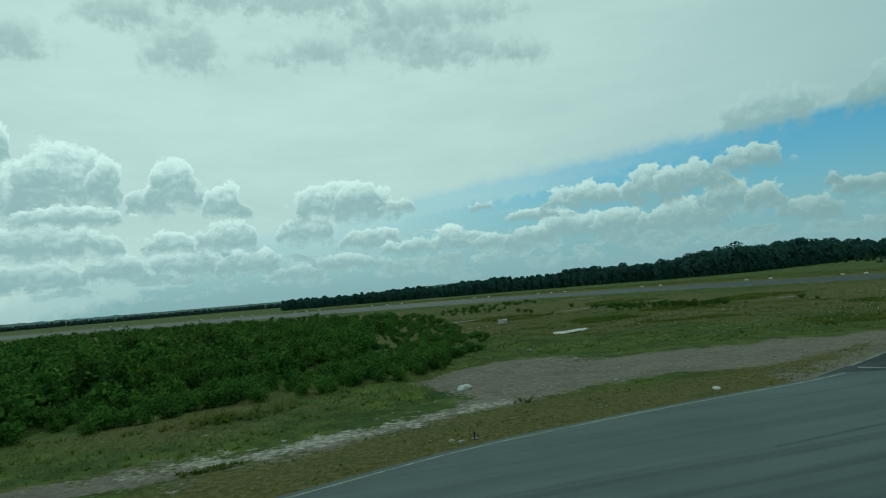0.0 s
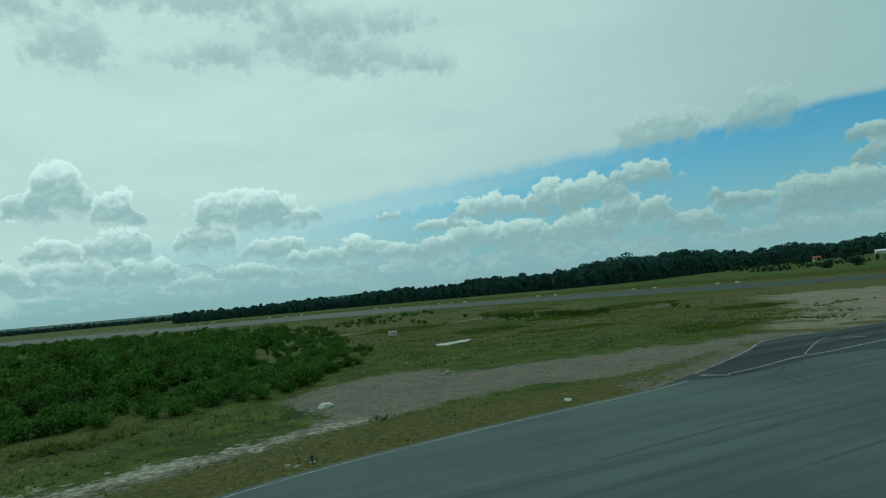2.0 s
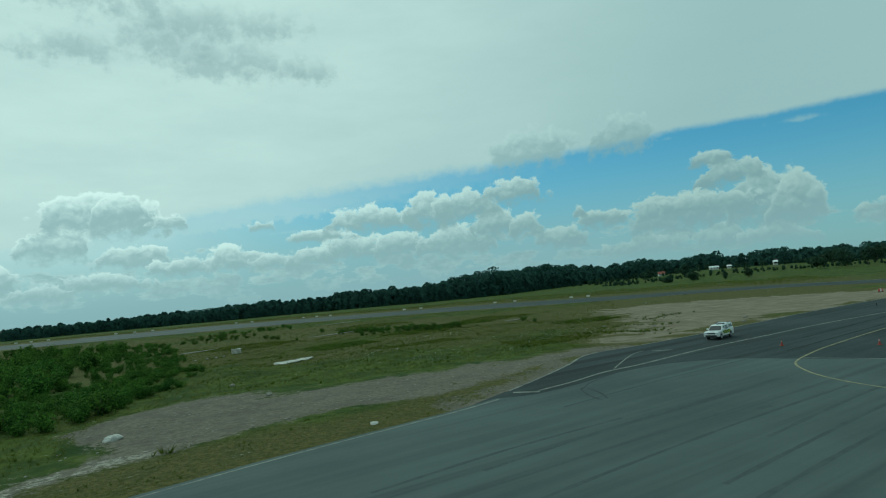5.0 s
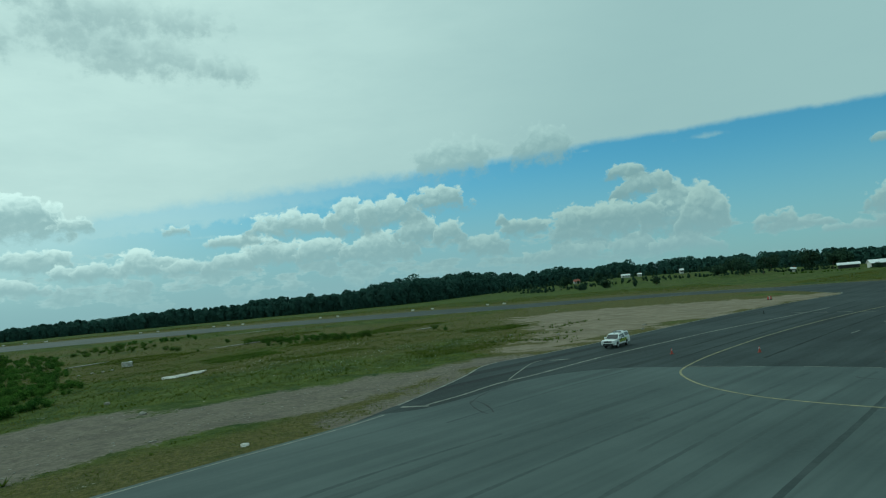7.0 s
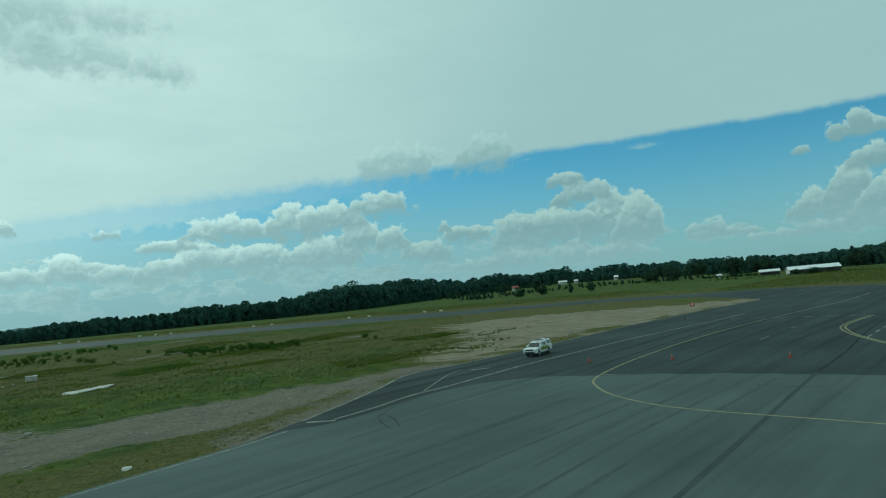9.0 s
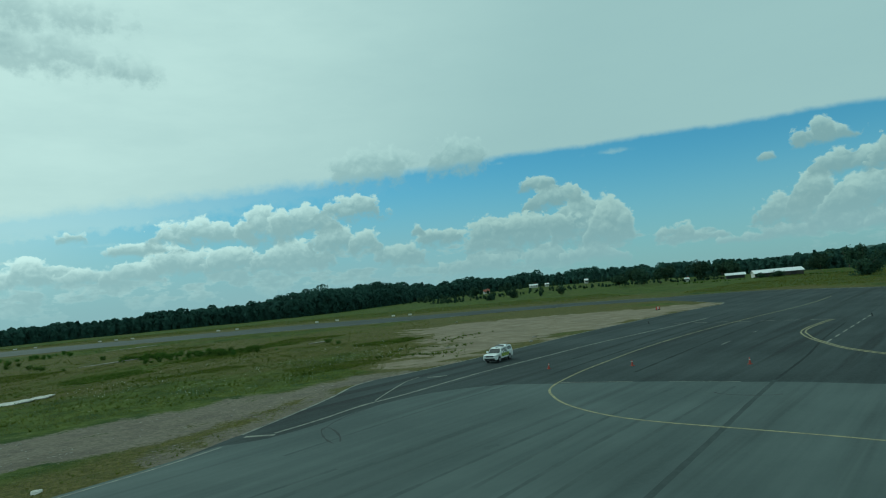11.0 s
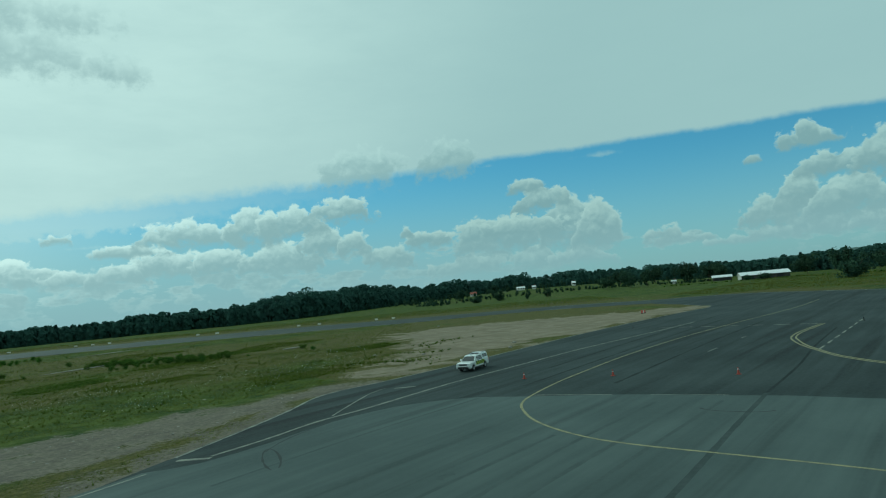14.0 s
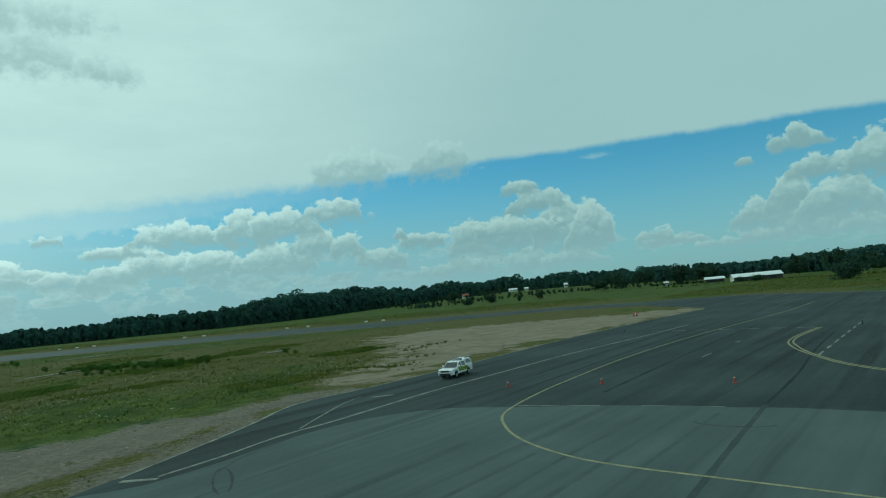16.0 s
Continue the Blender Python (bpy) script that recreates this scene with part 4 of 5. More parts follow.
tufts("grass", grass_spots(OUTER, 16000, 17), 0.28, 4, 18, M_TUFT, "long far meadow grass")
for n_patch, (px, py, pw, ph) in enumerate(((39, 126, 7, 9), (49, 137, 9, 8), (36, 172, 10, 11), (62, 146, 9, 9), (22, 112, 6, 8), (66, 106, 6, 5), (6, 138, 9, 10), (30, 96, 7, 4), (44, 80, 6, 5))):
    ring = [(px + pw * math.cos(a) * (1 + 0.25 * math.sin(3 * a + n_patch)), py + ph * math.sin(a) * (1 + 0.2 * math.sin(2 * a + 1))) for a in np.linspace(0, 6.2, 18)]
    tufts("weeds", scatter(plan(*ring), 1300, 80 + n_patch), 0.30 if py > 100 else 0.22, 5, 90 + n_patch, M_WEED, "soft patch of tall dark green weeds in the meadow", "weeds")
clumps = grass_spots(MEADOW, 5200, 61)
clumps = clumps[waves(clumps[:, 0], clumps[:, 1], 3.2, 6.0) > 0.0]
tufts("weeds", clumps, 0.27, 8, 62, M_WEED, "scattered leafy green weeds in the meadow", "weeds")
clumps = grass_spots(VERGE, 700, 63)
tufts("weeds", clumps[waves(clumps[:, 0], clumps[:, 1], 2.2, 1.0) > 0.15], 0.16, 8, 64, M_WEED, "small green weeds on the dry verge", "weeds")
tufts("weeds", scatter(plan((-15.6, 30.6), (-13.6, 32.0), (-12.4, 32.4), (-13.0, 31.2), (-15, 30.0)), 110, 65), 0.22, 8, 66, M_WEED, "dark green weed clump beside the gravel track", "weeds")
weedline = np.concatenate([curve(plan((51, 85.5), (52.3, 84.1), (55.5, 80.2), (58.5, 76.8), (60, 75.5)), 0.10), curve(plan((69, 93), (72, 94.5), (79.3, 97.7)), 0.2), curve(plan((58, 90), (63, 86), (66, 82)), 0.25)])
weedline = weedline + np.random.default_rng(67).normal(size=weedline.shape) * np.random.default_rng(69).gamma(1.2, 0.9, size=(len(weedline), 1))
tufts("weeds", weedline, 0.34, 8, 68, M_WEED, "ragged row of dark green weeds across the sand", "weeds")
tufts("grass", grass_spots(plan((196, 150), (330, 190), (330, 60), (186, 60), (192, 110)), 12000, 69), 0.42, 4, 70, M_TUFT, "rough tall field grass beyond the taxiway")
tufts("grass", grass_spots(plan((-120, 376), (-20, 362), (50, 318), (110, 266), (160, 205), (190, 160), (240, 230), (150, 330), (20, 400), (-120, 410)), 14000, 71), 0.45, 4, 72, M_TUFT, "rough dry grass beyond the runway")
bloom = plan((18, 70), (46, 70), (62, 90), (66, 108), (30, 110), (16, 92))
s = grass_spots(bloom, 1700, 19)
r = np.random.default_rng(20)
s = s[waves(s[:, 0], s[:, 1], 5.0, 2.0) > -0.15]
v, f = leaves(np.c_[s, ground_height(s[:, 0], s[:, 1]) + r.uniform(0.22, 0.42, len(s))], r.uniform(0.05, 0.13, len(s)), 21)
tagged(raw("flowers", v, f, M_FLOWER), "scattered white wild flowers in the meadow", "flowers", kind="stuff")
weeds = np.concatenate([plan((1.7, 42.6), (2.2, 42.9), (2.6, 42.8)), scatter(plan((-26, 40), (-22, 44), (-14, 49), (-16, 45)), 40, 22)])
tufts("weeds", np.array(weeds), 0.6, 9, 23, M_TUFT, "tall dry yellowish weeds beside the gravel", "weeds")


# ---- woods and hills in the distance ----
TREE_TOP = np.array([(-75, 12), (-62, 13), (-57, 13), (-53, 14), (-48, 18.5), (-44, 20.5), (-38, 21), (-28, 21), (-23, 23), (-19, 21), (-15, 16), (-8, 14), (-3, 13), (3, 11.5), (10, 9.5), (17, 8.5), (40, 9)])
WOOD_FRONT = plan((-150, 480), (-60, 490), (0, 482), (63, 473), (145, 442), (200, 455), (245, 483), (356, 517), (436, 490), (470, 420), (455, 350), (430, 255), (405, 160), (385, 60), (375, -20))


def wood_height(x, y):
    az = np.degrees(np.arctan2(-(x - 20), y - 6))
    return np.interp(az, TREE_TOP[:, 0], TREE_TOP[:, 1])


def wood(name, front, step, rows_deep, gap, per_tree, leaf, seed, scale=1.0, label="", spare=0.0, least=0.80, mat=None):
    r = np.random.default_rng(seed)
    line = curve(front, step)
    d = np.gradient(line, axis=0)
    d /= np.linalg.norm(d, axis=1)[:, None]
    back = np.stack([-d[:, 1], d[:, 0]], 1)
    pts, sizes, outs = [], [], []
    for row in range(rows_deep):
        for p, q in zip(line, back):
            if r.random() < spare:
                continue
            x, y = p + q * (row * gap + r.uniform(-3, 3)) + r.uniform(-step, step, 2) * 0.4
            h = wood_height(x, y) * scale * r.uniform(least, 1.03) * (0.8 if row == 0 else 1)
            h *= 1 + 0.10 * math.sin(x * 0.071 + 2 * math.sin(y * 0.05)) + (0.10 if r.random() < 0.06 else 0.0) - 0.04
            conifer = r.random() < 0.12
            n = per_tree
            u = r.uniform(0.0, 1.0, n) ** 0.9
            wide = h * (0.26 * (1.08 - u) if conifer else 0.34 * np.sqrt(np.clip(1 - np.clip(1.5 * u - 0.55, 0, 1) ** 2, 0.03, 1)))
            a = r.uniform(0, 2 * np.pi, n)
            lobed = 1 + 0.25 * np.sin(3 * a + 9 * u + r.uniform(0, 6))
            rad = wide * lobed * r.uniform(0.55, 1.05, n)
            z0 = float(ground_height(np.array([x]), np.array([y]), np.array([-50.0]))[0]) if scale < 0.5 else 0.0
            pts.append(np.c_[x + rad * np.cos(a), y + rad * np.sin(a), z0 + u * h])
            sizes.append(r.uniform(0.7, 1.4, n) * leaf)
            outs.append(np.c_[np.cos(a), np.sin(a), np.clip(2.2 * (u - 0.45), -0.2, 1.6)])
    v, f = leaves(np.concatenate(pts), np.concatenate(sizes), seed + 1, outward=np.concatenate(outs), loose=0.55)
    tagged(raw(name, v, f, mat or M_FOREST), label, "woods", kind="stuff")


wood("woods", WOOD_FRONT, 6.0, 5, 8.0, 260, 2.0, 40, label="dark mixed forest edge beyond the airfield")
# the far strip's haze is only in its leaf colour
wood("woods", plan((-700, 500), (-450, 640), (-300, 700), (-150, 720), (-60, 720)), 4.5, 3, 10.0, 90, 2.8, 42, 0.55, label="far low strip of woods, leaf colour paled as by haze", mat=M_HAZED_WOOD)
# scrub along the far side of the runway
wood("scrub", plan((230, 350), (300, 345), (345, 300), (340, 250)), 3.0, 5, 9.0, 60, 0.8, 48, 0.15, "low scrub and hedge bushes in the far field", 0.45, 0.25, M_TREE)
wood("scrub", plan((250, 420), (340, 420), (400, 380), (420, 300)), 4.0, 4, 12.0, 70, 1.0, 50, 0.24, "hedge bushes before the far houses", 0.55, 0.25, M_TREE)
wood("scrub", WOOD_FRONT, 3.2, 2, 2.0, 26, 1.3, 44, 0.26, "bushy undergrowth along the forest edge", 0.1, 0.4)
wood("scrub", plan((300, 230), (312, 180), (300, 120), (290, 60)), 2.0, 2, 5.0, 24, 0.6, 46, 0.07, "low rough hedge beyond the taxiway", 0.3, 0.2, M_SHRUB)


def ridge(name, a0, a1, dist, tops, seed, label):
    """A far wooded rise: a rounded bank of ground with an uneven top."""
    r = np.random.default_rng(seed)
    n = 160
    az = np.linspace(a0, a1, n)
    h = np.interp(az, [t[0] for t in tops][::-1] if tops[0][0] > tops[-1][0] else [t[0] for t in tops], [t[1] for t in tops][::-1] if tops[0][0] > tops[-1][0] else [t[1] for t in tops])
    h = h + 1.3 * np.sin(az * 9 + seed) + r.uniform(-0.9, 0.9, n)
    ring = []
    for k_ring, (dd, hh) in enumerate(((0, -1.0), (60, 0.6), (130, 0.9), (230, 1.0), (420, 0.5))):
        a = np.radians(az)
        ring.append(np.c_[-np.sin(a) * (dist + dd), np.cos(a) * (dist + dd), h * hh if hh > 0 else np.full(n, -2.0)])
    v = np.concatenate(ring)
    f = [(k_ring * n + i, k_ring * n + i + 1, (k_ring + 1) * n + i + 1, (k_ring + 1) * n + i) for k_ring in range(4) for i in range(n - 1)]
    tagged(raw(name, v, f, M_HILL, smooth=True), label, "hill", kind="structure")


ridge("backdrop_hill", -12, 60, 1500, [(-12, 9), (0, 16), (4, 15), (10, 6), (17, 5), (24, 5), (40, 8), (60, 12)], 3, "low wooded rise on the far horizon")
ridge("backdrop_hill_far", -95, -50, 3200, [(-95, 45), (-72, 38), (-66, 40), (-62, 32), (-56, 20), (-50, 8)], 5, "wooded hill on the horizon, tinted blue-green as by haze")


def tree(height, width, seed, label, at, trunk=0.22, group="trees by the far field", count=1500, leaf=0.5, low=0.50):
    if height < 9:
        low = 0.42
    r = np.random.default_rng(seed)
    x, y = at
    root = thing("tree", label, "tree", group, pose(x, y, float(ground_height(np.array([x]), np.array([y]))[0]) - 0.05))
    bm = bmesh.new()
    tube(bm, (0, 0, -0.2), (0.1, 0, height * 0.45), trunk, trunk * 0.55, 8)
    for _ in range(7):
        a, b = r.uniform(0, 2 * math.pi), r.uniform(0.25, 0.45)
        tube(bm, (0, 0, height * b * 0.8), (math.cos(a) * width * 0.33, math.sin(a) * width * 0.33, height * r.uniform(0.5, 0.85)), trunk * 0.4, 0.03, 6)
    part("trunk", bm, M_BARK, root)
    pts = crown_points(r, count, (0, 0, height * low), (width * 0.5, width * 0.5, height * 0.46) if height > 9 else (width * 0.42, width * 0.42, height * 0.42), 13 if height > 9 else 34)
    pts[:, 2] = np.clip(pts[:, 2], height * r.uniform(0.02, 0.10, count), height)
    v, f = leaves(pts, r.uniform(0.7, 1.4, count) * leaf, seed + 1, outward=pts - [0, 0, height * 0.3], loose=0.9)
    raw("crown", v, f, M_TREE, root)
    return root


def spot(az, dist):
    w = sky_way(az, 0)
    return 24.0 + w.x * dist, 9.0 + w.y * dist


tree(8.2, 13, 61, "broad bushy dark green tree in the field", spot(-65.2, 285), count=2200, leaf=0.7)
tree(15, 13, 62, "tall broad-leaved dark tree beside the barn", spot(-53.2, 470), count=1900, leaf=0.9)
tree(13, 11, 63, "dark broad-leaved tree behind the barn", spot(-55.6, 480), count=1700, leaf=0.9)
tree(6.5, 6, 64, "round lone bush in the green field", spot(-41.2, 400), count=900, leaf=0.55)
tree(4.5, 3, 65, "small slim tree in the green field", spot(-39.4, 395), count=600, leaf=0.45)
tree(13, 12, 66, "dark broad-leaved tree beside the barn", spot(-62.0, 430), count=1700, leaf=0.9)
tree(16, 9, 67, "tall pine with a thin crown", spot(-63.9, 450), count=1100, leaf=0.8)
tree(16, 8, 68, "tall pine with a thin crown", spot(-64.8, 455), count=1000, leaf=0.8)
tree(11, 12, 69, "dark broad-leaved tree by the road", spot(-66.8, 400), count=1700, leaf=0.8)
tree(4.0, 9, 70, "low bush in front of the barn", spot(-59.0, 375), count=900, leaf=0.5)
tree(14, 12, 71, "dark broad-leaved tree at the forest edge", spot(-50.5, 520), count=1700, leaf=0.9)
tree(13, 12, 72, "dark broad-leaved tree at the forest edge", spot(-47.6, 540), count=1700, leaf=0.9)
tree(9, 8, 73, "dark green tree in the field", spot(-36.5, 520), count=1200, leaf=0.8)
tree(9, 9, 74, "dark green tree at the forest edge", spot(-33.5, 500), count=1200, leaf=0.8)
tree(12, 12, 76, "dark round tree standing before the forest", spot(-46.4, 455), count=1600, leaf=0.8)
tree(13, 11, 77, "dark round tree standing before the forest", spot(-48.4, 450), count=1600, leaf=0.8)
tree(12, 10, 78, "dark round tree standing before the forest", spot(-49.8, 445), count=1500, leaf=0.8)
tree(12, 13, 79, "broad dark tree beside the white shed", spot(-54.8, 455), count=1700, leaf=0.8)
tree(7, 9, 80, "low dark bushy tree in the far field", spot(-36.9, 420), count=1100, leaf=0.7)
tree(6, 8, 81, "low dark bushy tree in the far field", spot(-34.9, 415), count=1000, leaf=0.7)


# ---- buildings ----
def barn(at, turn, length, depth, eaves, top, label, wall_mat, roof_mat, windows=0):
    root = thing("barn", label, "building", "", pose(*at, 0, 0, 0, turn))
    bm = bmesh.new()
    h, d = length / 2, depth / 2
    loft(bm, [[(x, -d, -0.3), (x, -d, eaves), (x, 0, top - 0.15), (x, d, eaves), (x, d, -0.3)] for x in (-h, h)])
    part("wall", bm, wall_mat, root)
    for s in (-1, 1):
        bm = bmesh.new()
        loft(bm, [[(x, s * (d + 0.7), eaves - 0.25), (x, s * (d + 0.7), eaves - 0.05), (x, 0, top + 0.12), (x, 0, top - 0.08)] for x in (-h - 0.6, h + 0.6)])
        part("roof", bm, roof_mat, root, "pale sheet-metal roof slope")
        for k_rib in range(int(length // 2.4)):
            x = -h + 1.2 + k_rib * 2.4
            bm = bmesh.new()
            loft(bm, [[(x + e, s * (d + 0.7), eaves - 0.04), (x + e, s * (d + 0.7), eaves + 0.06), (x + e, 0, top + 0.22), (x + e, 0, top + 0.12)] for e in (-0.06, 0.06)])
            part("roof_rib", bm, roof_mat, root)
    for k_door in range(3):
        x = -h + length * (k_door + 0.7) / 3.4
        door = part("door", boxed(x - 1.5, x + 1.5, -d - 0.06, -d + 0.02, 0, min(2.6, eaves - 0.3), bevel=0.02), M_BLACK, root, "dark sliding barn door")
        part("rail", boxed(x - 1.9, x + 1.9, -d - 0.10, -d - 0.02, min(2.6, eaves - 0.3), min(2.7, eaves - 0.2)), M_RIM, door)
    for k_win in range(windows):
        x = -h + length * (k_win + 0.5) / windows
        win = part("window", boxed(x - 0.45, x + 0.45, -d - 0.05, -d + 0.02, 1.0, min(2.2, eaves - 0.2)), M_BOARD, root)
        part("pane", boxed(x - 0.36, x + 0.36, -d - 0.07, -d - 0.04, 1.1, min(2.1, eaves - 0.3)), M_GLASS, win)
    return root


def facing(az, tilt=0.0):
    return az + tilt


x, y = spot(-58.9, 402)
home = barn((x, y), facing(-58.9, 12), 25, 11, 2.6, 4.3, "long low barn with a white metal roof and dark walls", M_WALL, M_ROOF)
bm = bmesh.new()
loft(bm, [[(e, -5.4, 0.0), (e, -5.4, 2.55), (e, 0, 4.1), (e, 5.4, 2.55), (e, 5.4, 0.0)] for e in (-12.62, -12.5)])
part("gable", bm, M_PLASTER, home, "white painted gable end")
tree(3.2, 5.5, 75, "round dark bush beside the barn's gable", spot(-57.7, 385), count=800, leaf=0.5)
x, y = spot(-55.8, 440)
barn((x, y), facing(-56.1, 4), 11, 6, 2.3, 3.5, "small white-roofed shed beside the barn", M_WALL, M_ROOF)


def house(at, turn, w, d, eaves, top, label, roof_mat):
    root = thing("house", label, "house", "far houses", pose(*at, float(ground_height(np.array([at[0]]), np.array([at[1]]))[0]), 0, 0, turn))
    bm = bmesh.new()
    loft(bm, [[(e, -d / 2, -0.4), (e, -d / 2, eaves), (e, 0, top - 0.1), (e, d / 2, eaves), (e, d / 2, -0.4)] for e in (-w / 2, w / 2)])
    part("wall", bm, M_PLASTER, root)
    for s in (-1, 1):
        bm = bmesh.new()
        loft(bm, [[(e, s * (d / 2 + 0.5), eaves - 0.2), (e, s * (d / 2 + 0.5), eaves), (e, 0, top + 0.15), (e, 0, top - 0.05)] for e in (-w / 2 - 0.4, w / 2 + 0.4)])
        slope = part("roof", bm, roof_mat, root)
        if s == 1:
            part("chimney", boxed(w * 0.2, w * 0.2 + 0.7, 0.3, 0.9, top - 0.9, top + 0.9), M_TILE, slope)
    for storey in range(max(1, int(eaves // 2.6))):
        for k_win in range(3):
            e = -w / 2 + w * (k_win + 0.5) / 3
            win = part("window", boxed(e - 0.6, e + 0.6, -d / 2 - 0.06, -d / 2 + 0.02, 0.9 + storey * 2.7, 2.2 + storey * 2.7), M_BOARD, root)
            part("pane", boxed(e - 0.5, e + 0.5, -d / 2 - 0.08, -d / 2 - 0.05, 1.0 + storey * 2.7, 2.1 + storey * 2.7), M_GLASS, win)
    return root


for az, dist, w, d, eaves, top, label, roof_mat in (
        (-38.9, 575, 7, 5, 1.9, 3.0, "low white house in front of the forest", M_ROOF),
        (-40.1, 578, 3, 3, 1.9, 2.9, "small white house beside another at the forest", M_ROOF),
        (-34.6, 560, 5, 4, 2.0, 3.6, "pale house with a red tiled roof under trees", M_TILE),
        (-43.6, 590, 3, 4, 2.4, 3.8, "white gabled house at the forest edge", M_ROOF),
        (-52.0, 455, 2.6, 2.4, 1.8, 2.6, "tiny white hut in the green field", M_ROOF)):
    house(spot(az, dist), az + 10, w, d, eaves, top, label, roof_mat)
x, y = spot(17.2, 760)
barn((x, y), 15, 16, 10, 5, 7.0, "far pale warehouse at the end of the forest", M_PLASTER, M_ROOF, 6)

# ---- things on the grass and by the runway ----
def stone(name, at, size, seed, label, group="", mat=None, sink=0.12):
    r = np.random.default_rng(seed)
    bm = bmesh.new()
    bmesh.ops.create_icosphere(bm, subdivisions=3, radius=1.0)
    for v in bm.verts:
        n = noise.noise(v.co * 1.3 + Vector((seed, 0, 0))) * 0.35 + noise.noise(v.co * 3.1 + Vector((0, seed, 0))) * 0.14
        v.co *= 1 + n
        v.co = Vector((v.co.x * size[0] / 2, v.co.y * size[1] / 2, max(v.co.z, -0.5) * size[2] / 2))
    x, y = at[0] * 1.1, at[1] * 1.1
    z = float(ground_height(np.array([x]), np.array([y]))[0])
    ob = part(name, bm, mat or M_STONE, None)
    ob.matrix_world = pose(x, y, z + size[2] * (0.25 - sink), 0, 0, seed * 37 % 360)
    return tagged(ob, label, "stone", group)


def slab(at, length, width, thick, turn, seed, label, mat=None):
    """A broken concrete slab lying in the grass."""
    r = np.random.default_rng(seed)
    bm = bmesh.new()
    n = 16
    ring = [(math.cos(2 * math.pi * i / n) * length / 2 * r.uniform(0.55, 1.15), math.sin(2 * math.pi * i / n) * width / 2 * r.uniform(0.5, 1.2)) for i in range(n)]
    loft(bm, [[(a, b, z) for a, b in ring] for z in (0, thick)])
    bmesh.ops.bevel(bm, geom=list(bm.edges), offset=0.015, segments=1, affect="EDGES")
    x, y = at[0] * 1.1, at[1] * 1.1
    z = float(ground_height(np.array([x]), np.array([y]))[0])
    ob = part("concrete_slab", bm, mat or M_STONE)
    ob.matrix_world = pose(x, y, z + 0.10, 3, -2, turn)
    return tagged(ob, label, "slab", "broken slabs in the grass")


slab((11.2, 88.2), 5.2, 2.8, 0.12, 10, 1, "broken white concrete slab lying in the grass")
slab((13.7, 90.8), 3.2, 2.2, 0.12, 14, 2, "smaller broken white concrete slab in the grass")
for at, l, turn, s in (((-3.5, 138), 13, 12, 3), ((24, 150), 16, -4, 4), ((60, 128), 6, -6, 6), ((33, 208), 22, -22, 7)):
    slab(at, l * 0.7, 1.3, 0.12, turn, s, "long worn concrete strip sunk in the meadow", M_PEBBLE)
bm = boxed(-0.85, 0.85, -0.6, 0.6, 0.0, 0.95, bevel=0.08)
bmesh.ops.subdivide_edges(bm, edges=list(bm.edges), cuts=2, use_grid_fill=True)
for v in bm.verts:
    v.co += Vector((noise.noise(v.co * 1.7), noise.noise(v.co * 1.7 + Vector((5, 0, 0))), 0.6 * noise.noise(v.co * 1.9 + Vector((0, 7, 0))))) * 0.16
block = part("concrete_block", bm, M_STONE)
block.matrix_world = pose(4.4, 134.4, float(ground_height(np.array([4.4]), np.array([134.4]))[0]) - 0.05, 0, 0, 14)
tagged(block, "pale weathered concrete block standing in the meadow", "block")
stone("boulder", (-1.8, 49.6), (1.4, 1.0, 0.6), 6, "pale boulder beside the gravel track")
stone("stone", (14.6, 42.0), (0.9, 0.6, 0.22), 7, "flat pale stone on the verge")
for n_stone, at in enumerate(((-0.6, 116), (0.8, 117), (-2.2, 113.5), (2.0, 118), (-0.9, 33.4), (-1.6, 33.0), (-2.1, 33.3), (5.0, 72), (8.5, 61), (9.5, 48), (-6, 40), (-12, 36.6), (59.1, 89.2), (100.6, 139.4), (71.6, 73.8), (67.3, 73.9), (63, 82), (76, 78.5))):
    stone("stone", at, (0.7 if at[1] > 60 else 0.42, 0.55 if at[1] > 60 else 0.34, 0.4 if at[1] > 60 else 0.12), 11 + n_stone, "small pale rubble stone on the ground", "rubble stones", M_PEBBLE)
r = np.random.default_rng(77)
for p in scatter([(a, b) for a, b in plan((-18, 31), (-6, 37), (2, 43), (14, 50), (30, 56), (40, 63), (24, 63.5), (4, 62), (-3, 50), (-10, 37))], 110, 78):
    stone("stone", (p[0] / 1.1, p[1] / 1.1), (r.uniform(0.10, 0.28), r.uniform(0.1, 0.22), r.uniform(0.06, 0.13)), int(r.integers(100, 9000)), "small loose stone on the gravel track", "gravel stones", M_PEBBLE)


def edge_light(at):
    """A short post lamp beside the taxiway."""
    x, y = at[0] * 1.1, at[1] * 1.1
    root = thing("taxiway_light", "small dark taxiway edge light on a stub", "light fixture", "edge lights", pose(x, y, 0.0))
    part("base_plate", tube(bmesh.new(), (0, 0, -0.02), (0, 0, 0.05), 0.20, 0.18, 14), M_BLACK, root)
    part("stem", tube(bmesh.new(), (0, 0, 0.04), (0, 0, 0.30), 0.05, 0.05, 10), M_BLACK, root)
    part("lens", tube(bmesh.new(), (0, 0, 0.30), (0, 0, 0.46), 0.09, 0.05, 12), M_BLACK, root, "dark blue glass lens")


for at in ((94.5, 73.0), (102.6, 44.6), (-0.9, 33.3)):
    edge_light(at)


